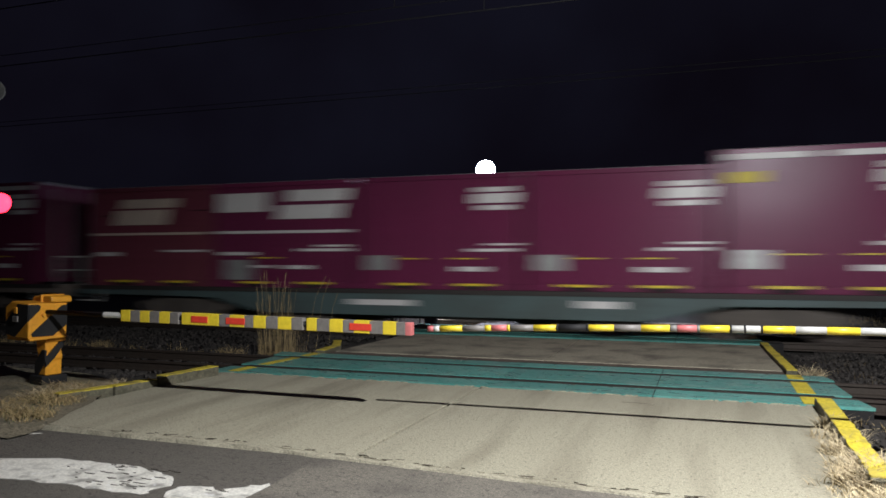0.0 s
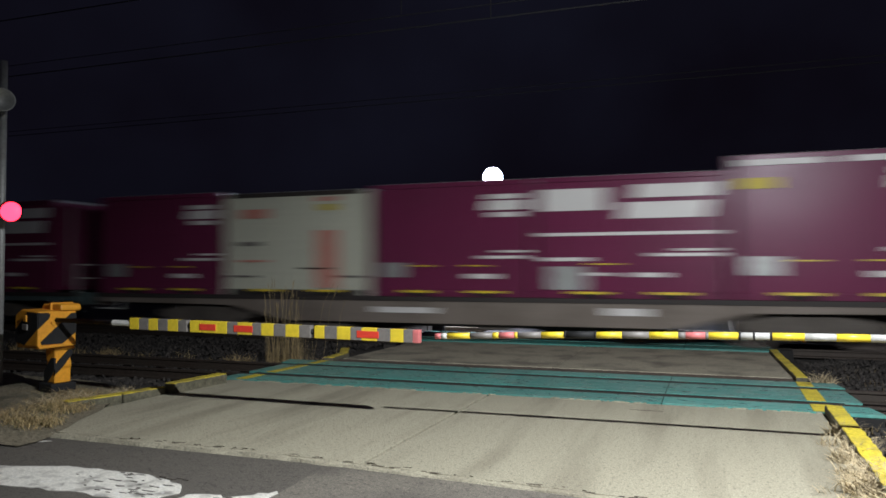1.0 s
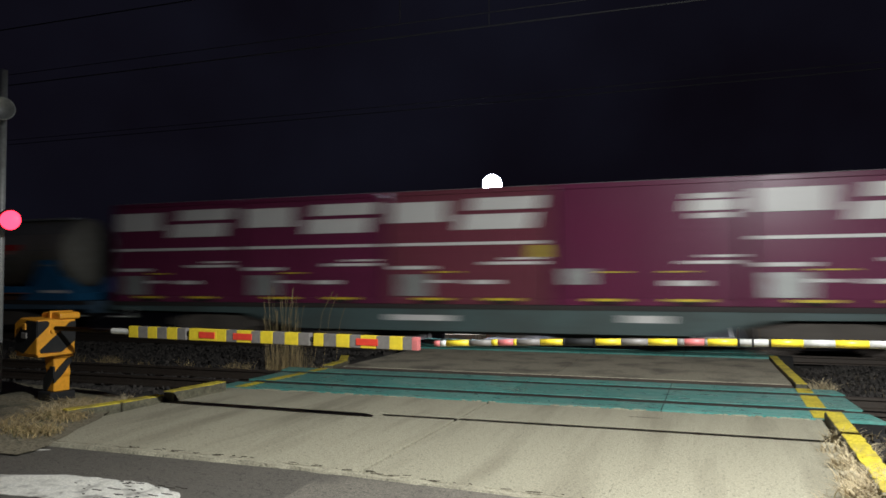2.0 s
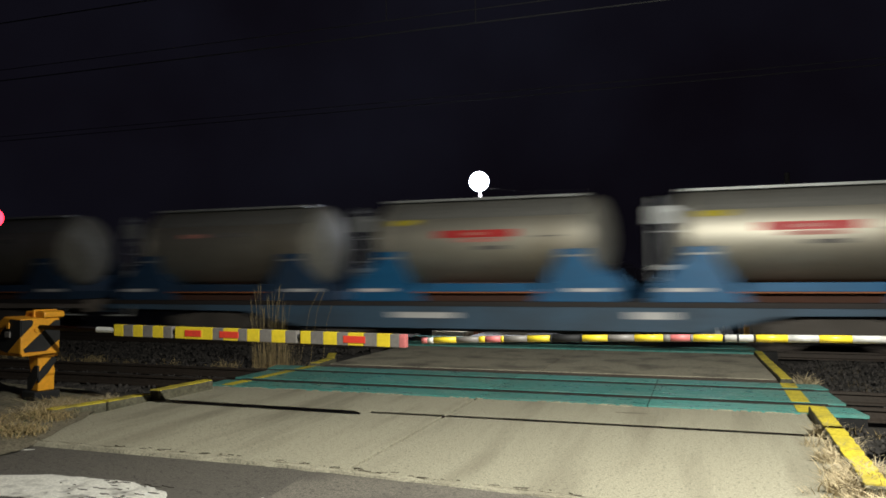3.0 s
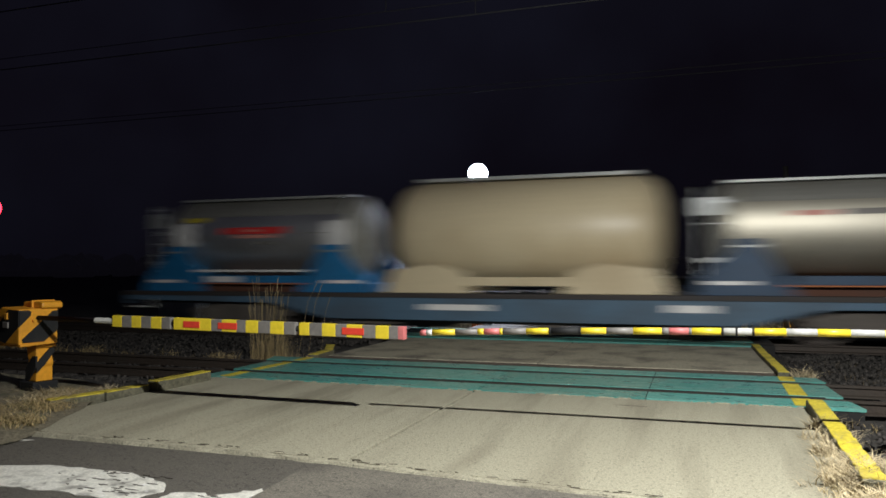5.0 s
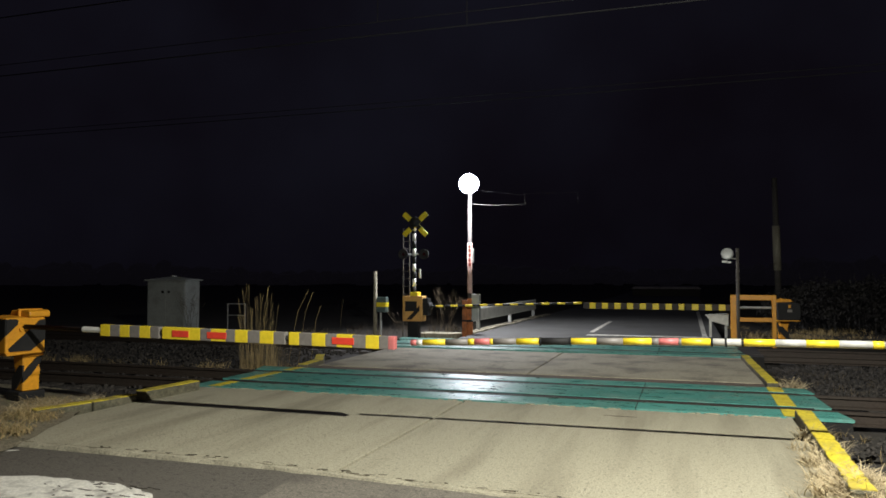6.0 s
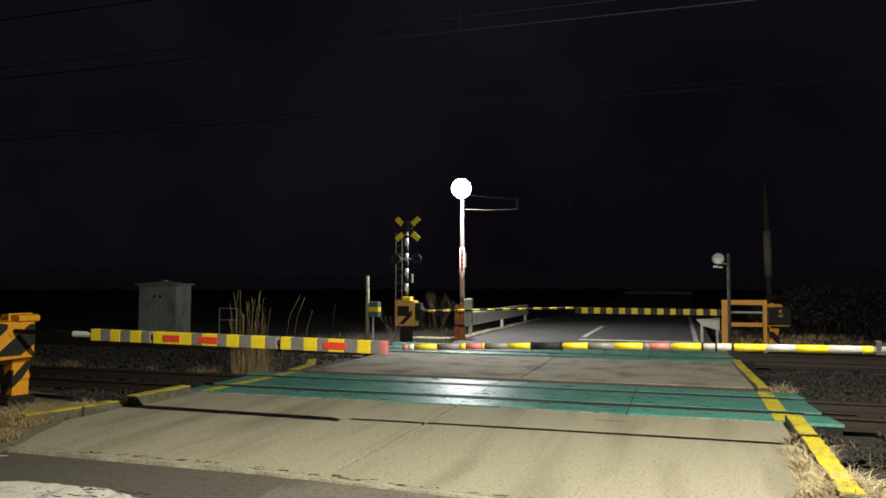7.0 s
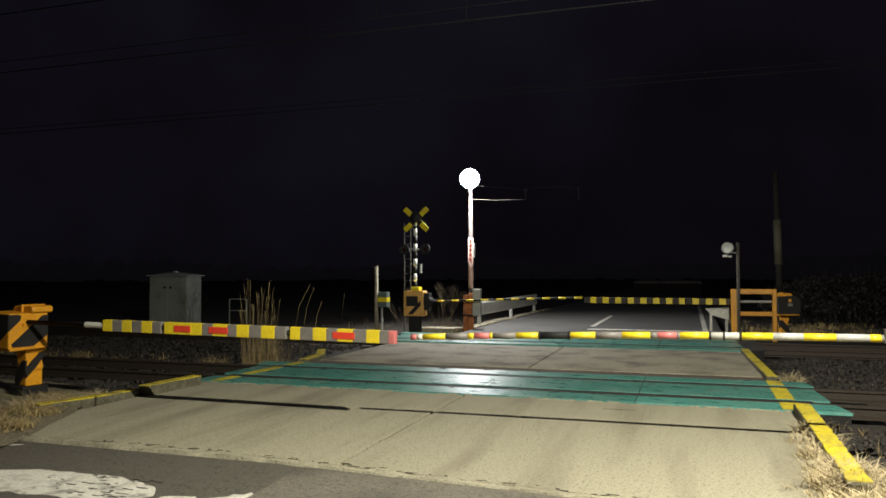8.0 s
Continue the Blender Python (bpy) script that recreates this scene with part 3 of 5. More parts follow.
    for i in range(221):
        ax = -5.3 + 6.2 * i / 220
        ay = edge_y(ax) + 0.004 + 0.016 * noise.noise((ax * 3.1, 6.0, 0.0)) + 0.008 * noise.noise((ax * 17.0, 2.0, 0.0))
        wd = 0.45 * (0.011 * (noise.noise((ax * 1.7, 8.0, 0.0)) + 0.12) + 0.013 * noise.noise((ax * 11.0, 3.0, 0.0)))
        if wd < 0.0015:
            prev = None
            continue
        cur = [bm.verts.new((ax, ay - wd, 0.012)), bm.verts.new((ax, ay + wd, 0.0045))]
        if prev:
            bm.faces.new((prev[0], cur[0], cur[1], prev[1]))
        prev = cur
    plate(bm, [(-0.9, 8.19), (-0.72, 8.17), (-0.55, 8.185), (-0.7, 8.205)], -0.002, 0.0045)
    tagged(part("slab_cracks", bm, CRACK), "dark chipped cracks along the slab edge", "crack", kind="structure")


def ballast():
    """Loose stones over the track bed; thick where the lamp reaches."""
    shapes = []
    for k in range(4):
        bm = bmesh.new()
        bmesh.ops.create_icosphere(bm, subdivisions=1, radius=1.0)
        pts = [(v.co * (0.75 + 0.5 * noise.noise(v.co * 2 + Vector((k * 5, 0, 0))))) for v in bm.verts]
        bm.verts.ensure_lookup_table()
        shapes.append(([tuple(p) for p in pts], [tuple(v.index for v in f.verts) for f in bm.faces]))
        bm.free()
    verts, faces = [], []

    def stone(x, y, z, r):
        p, f = shapes[rng.randrange(4)]
        e = Euler((rng.random() * 6, rng.random() * 6, rng.random() * 6)).to_matrix()
        s = Vector((r * rng.uniform(0.8, 1.3), r * rng.uniform(0.7, 1.1), r * rng.uniform(0.6, 0.9)))
        base = len(verts)
        for q in p:
            w = e @ Vector((q[0] * s.x, q[1] * s.y, q[2] * s.z))
            verts.append((x + w.x, y + w.y, z + w.z))
        faces.extend(tuple(base + i for i in t) for t in f)

    for _ in range(9000):
        x, y = rng.uniform(1.35, 9.0) , rng.uniform(6.6, 17.4)
        if x < 2.0 and 8.7 < y < 10.9 or x < 1.8 and 14.8 < y < 17.2:
            continue
        stone(x, y, -0.165 + 0.02 * rng.random(), rng.uniform(0.022, 0.045))
    for _ in range(6000):
        x, y = rng.uniform(-16, -6.9), rng.uniform(8.6, 17.4)
        stone(x, y, -0.165 + 0.02 * rng.random(), rng.uniform(0.025, 0.05))
    me = bpy.data.meshes.new("ballast")
    me.from_pydata(verts, [], faces)
    me.materials.append(BALLAST)
    tagged(new("ballast", me), "loose dark ballast stones round the tracks", "ballast", kind="stuff")


ground()
surfaces()
track(9.80, "near_track", "near railway track with brown rails", True)
track(16.05, "far_track", "far railway track under the train", False)
paint_and_kerbs()
ballast()


# ---- gate booms on this side ----
def thick_boom():
    b = thing("gate_boom", "thick boom sleeved in yellow and grey sheeting with red reflectors, lowered", "barrier boom", "booms of the crossing", at=(0, 6.70, 0))
    top = lambda x: 0.955 - 0.0135 * (x + 6.2)
    y, g, r, pk = YELLOW_TAPE, GREY_TAPE, RED_TAPE, PINK_TAPE
    sleeves = [
        [(-6.16, y), (-6.03, g), (-5.90, y), (-5.77, g), (-5.64, y), (-5.50, g), (-5.385, None)],
        [(-5.345, y), (-5.20, y), (-4.99, y), (-4.87, g), (-4.74, y), (-4.56, g), (-4.45, y), (-4.30, g), (-4.16, y), (-4.00, g), (-3.87, None)],
        [(-3.825, y), (-3.71, g), (-3.57, y), (-3.42, g), (-3.30, y), (-3.13, g), (-2.99, y), (-2.85, g), (-2.755, pk), (-2.69, None)],
    ]
    for s in sleeves:
        for (x0, m), (x1, _) in zip(s, s[1:]):
            bm = bmesh.new()
            prism(bm, [(x0, top(x0) - 0.125), (x1, top(x1) - 0.125), (x1, top(x1)), (x0, top(x0))], -0.038, 0.038)
            part("band", bm, m, b, bevel=0.006)
    for x0, x1 in ((-5.215, -5.01), (-4.78, -4.55), (-3.345, -3.11)):
        bm = bmesh.new()
        prism(bm, [(x0, top(x0) - 0.098), (x1, top(x1) - 0.098), (x1, top(x1) - 0.03), (x0, top(x0) - 0.03)], -0.044, -0.030)
        part("reflector", bm, RED_TAPE, b, "red reflective strip", bevel=0.003)
    bm = bmesh.new()
    tube(bm, (-7.26, 0, 0.905), (-2.72, 0, 0.845), 0.028, n=10)
    part("pole", bm, BLACK, b, smooth=True)
    bm = bmesh.new()
    tube(bm, (-6.42, 0, 0.893), (-6.16, 0, 0.89), 0.033, n=10)
    part("collar", bm, WHITE_TAPE, b, "white collar beside the sleeve")


def thin_boom():
    b = thing("gate_boom", "slim round boom banded yellow, grey, white and pink, lowered", "barrier boom", "booms of the crossing", at=(0, 6.75, 0))
    y, g, w, pk, k = YELLOW_TAPE, GREY_TAPE, WHITE_TAPE, PINK_TAPE, BLACK
    bands = [(-2.55, pk), (-2.49, w), (-2.43, y), (-2.20, g), (-1.98, y), (-1.92, pk), (-1.77, y), (-1.74, g), (-1.52, y), (-1.29, k), (-1.04, y), (-0.80, g), (-0.57, y), (-0.33, g), (-0.27, pk), (-0.11, g), (-0.085, y), (0.15, PALE_TAPE),
             (0.39, y), (0.65, PALE_TAPE), (0.88, y), (1.12, PALE_TAPE), (1.36, y), (1.44, None)]
    z = lambda x: 0.848 + 0.088 * (1 - ((1.5 - x) / 4.05) ** 2)
    for (x0, m), (x1, _) in zip(bands, bands[1:]):
        bm = bmesh.new()
        r = 0.029 + 0.003 * (x0 + 2.5) / 4
        if m is BLACK:
            tube(bm, (x0 - 0.01, 0, z(x0)), (x1 + 0.01, 0, z(x1)), r * 1.12, n=14)
        else:
            tube(bm, (x0, 0, z(x0)), (x1, 0, z(x1)), r, n=14)
        part("band", bm, m, b, smooth=True)
    for x in (-1.30, -1.03, 0.16, 0.27, 0.40):
        bm = bmesh.new()
        tube(bm, (x - 0.008, 0, z(x)), (x + 0.008, 0, z(x)), 0.039, n=14)
        part("clamp", bm, BLACK, b, smooth=True)
    bm = bmesh.new()
    tube(bm, (1.44, 0, 0.936), (3.0, 0, 0.95), 0.03, n=10)
    part("pole", bm, GALV, b, smooth=True)
    bm = bmesh.new()
    box(bm, 1.46, 1.50, -0.03, 0.03, 0.93, 1.01)
    box(bm, 1.455, 1.56, -0.045, 0.045, 0.90, 0.93)
    part("bracket", bm, SLEEPER, b, bevel=0.004)


def gate_machine(at, turn, label, mirror=1, shell=None):
    """A gate drive: boxy housing on a short waisted pedestal; its boom side faces +x (or -x when mirrored)."""
    m = thing("gate_machine", label, "gate machine", "gate machines", at=at, turn=turn)
    flip = Matrix.Diagonal((mirror, 1, 1, 1))
    side = flip @ pose(0, 0, 0, 0, 0, 90)

    def front(name, pts, y0, y1, paint, lab="", bevel=0.0):
        bm = bmesh.new()
        prism(bm, pts, y0, y1, flip)
        return part(name, bm, paint, m, lab, bevel)

    def boom_side(name, pts, x0, x1, paint, lab="", bevel=0.0):
        bm = bmesh.new()
        prism(bm, pts, -x1, -x0, side)
        return part(name, bm, paint, m, lab, bevel)

    front("housing", [(-0.25, 0.66), (-0.19, 0.61), (0.25, 0.61), (0.25, 1.02), (-0.12, 1.04), (-0.25, 0.97)], -0.23, 0.23, shell or ORANGE, "" if shell else "orange-yellow enamelled housing with black stripes", 0.018)
    front("stripe", [(-0.23, 0.66), (-0.03, 0.625), (0.246, 0.82), (0.246, 1.005), (0.03, 1.012), (-0.22, 0.80)], -0.236, -0.22, BLACK)
    boom_side("stripe", [(-0.226, 0.82), (-0.10, 0.94), (-0.09, 0.985), (-0.12, 1.005), (-0.226, 1.005)], 0.24, 0.256, BLACK)
    boom_side("stripe", [(-0.185, 0.635), (0.06, 0.635), (0.226, 0.76), (0.226, 0.99), (0.16, 0.985), (-0.20, 0.67)], 0.24, 0.256, BLACK)
    boom_side("sill", [(-0.22, 0.59), (0.215, 0.605), (0.225, 0.635), (-0.22, 0.615)], -0.22, 0.262, ORANGE, "", 0.006)
    front("cap", [(-0.14, 1.03), (0.26, 1.015), (0.285, 1.03), (0.28, 1.085), (0.24, 1.10), (-0.10, 1.095)], 0.02, 0.27, ORANGE, "rounded cover over the drive shaft", 0.02)
    front("cap_collar", [(0.06, 1.02), (0.10, 1.02), (0.10, 1.112), (0.06, 1.112)], 0.0, 0.285, ORANGE, "", 0.008)
    front("latch", [(-0.03, 0.90), (0.03, 0.90), (0.03, 0.975), (-0.03, 0.975)], -0.252, -0.232, ORANGE, "small yellow latch", 0.006)
    front("lock", [(-0.06, 0.80), (0.05, 0.80), (0.05, 0.87), (-0.06, 0.87)], -0.252, -0.232, GREY_TAPE, "grey padlock", 0.008)
    bm = bmesh.new()
    tube(bm, (mirror * 0.245, -0.06, 0.885), (mirror * 0.275, -0.06, 0.885), 0.022)
    part("bolt", bm, ORANGE, m)
    # waisted pedestal, set towards the boom
    front("pedestal", [(-0.03, 0.16), (0.15, 0.16), (0.15, 0.33), (0.165, 0.35), (0.165, 0.40), (0.145, 0.43), (0.145, 0.61), (-0.06, 0.61), (-0.05, 0.50), (-0.02, 0.40)], 0.03, 0.23, ORANGE, "", 0.012)
    front("flange", [(-0.08, 0.555), (0.18, 0.555), (0.18, 0.592), (-0.08, 0.592)], 0.01, 0.26, ORANGE, "", 0.012)
    boom_side("stripe", [(0.024, 0.26), (0.13, 0.36), (0.236, 0.50), (0.236, 0.545), (0.19, 0.545), (0.024, 0.38)], 0.148, 0.172, BLACK)
    front("stripe", [(-0.046, 0.17), (0.02, 0.17), (0.168, 0.33), (0.168, 0.46), (0.10, 0.46), (-0.046, 0.30)], 0.012, 0.034, BLACK)
    bm = bmesh.new()
    box(bm, -0.09, 0.19, -0.03, 0.28, 0.03, 0.16, flip)
    box(bm, -0.20, 0.27, -0.12, 0.34, -0.12, 0.035, flip)
    part("base", bm, BLACK, m, "black cast base on its plinth", bevel=0.015)
    return m


def crossbuck(parent, z, r, y):
    for a in (42, -42):
        bm = bmesh.new()
        box(bm, -r, r, y - 0.01, y + 0.01, -0.068, 0.068, pose(0.05, 0, z, 0, a, 0))
        part("crossbuck_blade", bm, YELLOW_TAPE, parent, "yellow and black crossbuck blade", bevel=0.003)
        for k in (-1, 1):
            bm = bmesh.new()
            box(bm, k * r * 0.30 - 0.05, k * r * 0.30 + 0.05, y - 0.014, y - 0.008, -0.069, 0.069, pose(0.05, 0, z, 0, a, 0))
            part("blade_stripe", bm, BLACK, parent)


def near_signal():
    g = thing("crossing_signal", "tall crossing signal mast with a lit red flasher and a horn", "crossing signal", "crossing signals", at=(-8.47, 6.95, -0.06))
    bm = bmesh.new()
    tube(bm, (0, 0, 0), (0, 0, 4.2), 0.045, n=12)
    part("mast", bm, GALV, g, smooth=True)
    bm = bmesh.new()
    lathe(bm, [(0.05, 0.0), (0.06, 0.05), (0.075, 0.12), (0.12, 0.21), (0.15, 0.25), (0.155, 0.27), (0.14, 0.262), (0.1, 0.2), (0.0, 0.12)], 24, pose(-0.02, -0.06, 3.60, 0, 78, -30))
    part("horn", bm, GALV, g, "grey horn loudspeaker", smooth=True)
    bm = bmesh.new()
    tube(bm, (0, 0, 3.58), (0.02, -0.06, 3.60), 0.03)
    part("horn_arm", bm, GALV, g, smooth=True)
    bm = bmesh.new()
    tube(bm, (-0.40, -0.02, 2.27), (0.22, -0.02, 2.27), 0.022)
    part("lamp_arm", bm, GALV, g, smooth=True)
    for x, z, m in ((0.235, 2.275, RED_LIT), (-0.40, 2.275, RED_OFF)):
        face = pose(x, -0.06, z, 90, 0, 38)
        bm = bmesh.new()
        lathe(bm, [(0.0, -0.10), (0.10, -0.08), (0.13, -0.02), (0.135, 0.06), (0.128, 0.06), (0.122, 0.0)], 24, face)
        lh = part("lamp_housing", bm, BLACK, g, smooth=True)
        bm = bmesh.new()
        lathe(bm, [(0.0, 0.045), (0.06, 0.035), (0.10, 0.02), (0.121, 0.0)], 24, face)
        part("lens", bm, m, lh, "glowing red lens" if m is RED_LIT else "dark red lens", smooth=True)


def far_signal():
    g = thing("crossing_signal", "unlit crossing signal with yellow crossbuck and striped mast", "crossing signal", "crossing signals", at=(-6.90, 18.55, -0.17))
    for i in range(14):
        bm = bmesh.new()
        tube(bm, (0, 0, 0.2 * i), (0, 0, 0.2 * (i + 1)), 0.05, n=12)
        part("mast_band", bm, (BLACK, WHITE_TAPE)[i % 2], g, smooth=True)
    for i in range(5):
        bm = bmesh.new()
        tube(bm, (0, 0, 2.8 + 0.08 * i), (0, 0, 2.8 + 0.08 * (i + 1)), 0.05, n=12)
        part("mast_band", bm, (BLACK, WHITE_TAPE)[i % 2], g, smooth=True)
    crossbuck(g, 3.04, 0.43, -0.07)
    bm = bmesh.new()
    lathe(bm, [(0.0, -0.03), (0.13, -0.03), (0.14, 0.0), (0.13, 0.03), (0.0, 0.05)], 20, pose(0.05, -0.12, 3.10, 90, 0, 0))
    part("bell", bm, BLACK, g, smooth=True)
    # lattice mast behind
    bm = bmesh.new()
    for x in (-0.34, -0.16):
        tube(bm, (x, 0.08, 0.0), (x, 0.08, 2.95), 0.016, n=6)
    for i in range(15):
        z = 0.2 * i
        tube(bm, (-0.34, 0.08, z), (-0.16, 0.08, z), 0.008, n=5)
    part("ladder", bm, OLD_POLE, g, "thin dull steel ladder")
    for x in (-0.28, 0.30):
        bm = bmesh.new()
        lathe(bm, [(0.0, -0.10), (0.08, -0.09), (0.13, 0.0), (0.135, 0.06), (0.125, 0.06), (0.0, 0.0)], 20, pose(x, -0.05, 2.25, 90, 0, 0))
        lh = part("lamp_housing", bm, BLACK, g, smooth=True)
        bm = bmesh.new()
        lathe(bm, [(0.0, 0.03), (0.12, 0.0)], 20, pose(x, -0.052, 2.25, 90, 0, 0))
        part("lens", bm, RED_OFF, lh, smooth=True)
    bm = bmesh.new()
    tube(bm, (-0.28, 0, 2.25), (0.30, 0, 2.25), 0.018, n=8)
    part("bracket", bm, GALV, g)
    bm = bmesh.new()
    tube(bm, (0.16, 0.0, 1.62), (0.16, 0.0, 1.86), 0.03, n=8)
    part("sign_bar", bm, WHITE_TAPE, g)


def far_gate_left():
    m = thing("gate_machine", "yellow gate machine with black stripe behind the tracks", "gate machine", "gate machines", at=(-6.83, 18.35, -0.17))
    bm = bmesh.new()
    box(bm, -0.28, 0.27, -0.12, 0.2, 0.50, 1.16)
    part("housing", bm, FADED_ORANGE, m, bevel=0.02)
    bm = bmesh.new()
    box(bm, -0.20, 0.12, -0.128, -0.11, 0.76, 1.02)
    part("hatch", bm, BLACK, m)
    bm = bmesh.new()
    prism(bm, [(-0.16, 0.55), (-0.02, 0.55), (0.2, 0.78), (0.2, 0.92)], -0.127, -0.11)
    part("stripe", bm, BLACK, m)
    bm = bmesh.new()
    box(bm, -0.08, 0.14, -0.1, 0.15, 1.16, 1.26)
    part("cap", bm, YELLOW_TAPE, m, bevel=0.01)
    bm = bmesh.new()
    box(bm, -0.14, 0.14, -0.1, 0.14, 0.0, 0.50)
    part("pedestal", bm, BLACK, m, bevel=0.01)
    bm = bmesh.new()
    box(bm, 0.27, 0.42, -0.09, 0.12, 0.66, 1.1)
    tube(bm, (0.34, -0.1, 0.9), (0.34, 0.2, 0.9), 0.12)
    part("hub", bm, BLACK, m, bevel=0.01)
    b = thing("gate_boom", "thin yellow and black boom lowered across the far lane", "barrier boom", "booms of the crossing", at=(0, 18.45, 0))
    n = 20
    for i in range(n):
        x0, x1 = -6.45 + 3.95 * i / n, -6.45 + 3.95 * (i + 1) / n
        bm = bmesh.new()
        tube(bm, (x0, 0, 0.715 + 0.13 * i / n), (x1, 0, 0.715 + 0.13 * (i + 1) / n), 0.027, n=8)
        part("band", bm, (BLACK, YELLOW_TAPE)[i % 2], b, smooth=True)


def far_gate_right():
    b = thing("gate_boom", "thick boom with yellow and grey sleeves beyond the tracks", "barrier boom", "booms of the crossing", at=(0, 19.2, 0))
    n = 24
    for i in range(n):
        x0, x1 = -2.55 + 3.68 * i / n, -2.55 + 3.68 * (i + 1) / n
        bm = bmesh.new()
        box(bm, x0, x1 - (0.02 if i in (6, 15) else 0), -0.05, 0.05, 0.685 - 0.0004 * i, 0.83 - 0.0004 * i)
        part("band", bm, (SLEEPER, YELLOW_TAPE)[i % 2], b, bevel=0.006)
    bm = bmesh.new()
    tube(bm, (1.13, 0, 0.755), (2.2, 0, 0.755), 0.03, n=8)
    part("pole", bm, GALV, b)
    f = thing("safety_barrier", "orange welded steel barrier round the gate machine", "barrier", at=(0, 19.0, 0))
    for nm, dims in (("post", (0.93, 1.07, -0.05, 0.05, -0.17, 1.06)), ("post", (1.83, 1.92, -0.05, 0.05, -0.17, 1.06)), ("rail", (1.07, 1.83, -0.04, 0.04, 0.94, 1.06)), ("rail", (1.07, 1.83, -0.04, 0.04, 0.43, 0.53))):
        boxpart(nm, dims, ORANGE, f, bevel=0.01)
    m = gate_machine((2.18, 19.3, -0.14), 8, "black and orange gate machine beyond the tracks", -1, BLACK)
    s = thing("signal_post", "grey post carrying a round lamp seen from behind", "signal post", at=(1.09, 18.9, -0.17))
    bm = bmesh.new()
    tube(bm, (0, 0, 0), (0, 0, 2.33), 0.038, n=12)
    part("post", bm, OLD_POLE, s, smooth=True)
    bm = bmesh.new()
    lathe(bm, [(0.0, -0.06), (0.08, -0.05), (0.135, 0.0), (0.14, 0.04), (0.10, 0.03), (0.0, 0.03)], 22, pose(-0.23, -0.04, 2.20, 90, 0, 0))
    part("lamp", bm, GALV, s, "round pale lamp housing", smooth=True)
    bm = bmesh.new()
    tube(bm, (-0.2, 0, 2.10), (0, 0, 2.08), 0.015, n=8)
    part("bracket", bm, GALV, s)
    boxpart("plate", (-0.34, -0.23, -0.06, -0.03, 1.99, 2.04), WHITE_TAPE, s)
    boxpart("plate", (-0.22, -0.14, -0.06, -0.03, 1.98, 2.02), WHITE_TAPE, s)
    g = thing("guard_rail", "short white guard rail end beside the far gate", "guard rail", at=(0, 19.6, 0))
    bm = bmesh.new()
    prism(bm, [(0.36, 0.56), (0.50, 0.40), (0.92, 0.28), (0.92, 0.60)], -0.03, 0.03)
    part("beam", bm, WHITE_TAPE, g, bevel=0.01)
    boxpart("post", (0.46, 0.52, 0.03, 0.09, -0.17, 0.5), WHITE_TAPE, g)
    boxpart("post", (0.82, 0.88, 0.03, 0.09, -0.17, 0.3), GALV, g)


def lamp_post(name, at, label, height, head, red):
    p = thing(name, label, "street lamp", at=at)
    bm = bmesh.new()
    tube(bm, (0, 0, 0), (0, 0, height), 0.066, 0.050, n=16)
    part("pole", bm, LAMP_POLE if red else GALV, p, smooth=True)
    if red:
        bm = bmesh.new()
        tube(bm, (0, 0, 1.15), (0, 0, 2.56), 0.072, 0.069, n=16)
        wrap = part("wrap", bm, PALE_PINK, p, "faded pink reflective wrap", smooth=True)
        for z in (1.95, 2.08, 2.21, 2.34, 2.47):
            bm = bmesh.new()
            box(bm, -0.022, 0.05, -0.078, -0.06, z - 0.045, z + 0.045)
            part("red_bar", bm, WORN_RED, wrap, "worn red bar")
    return p


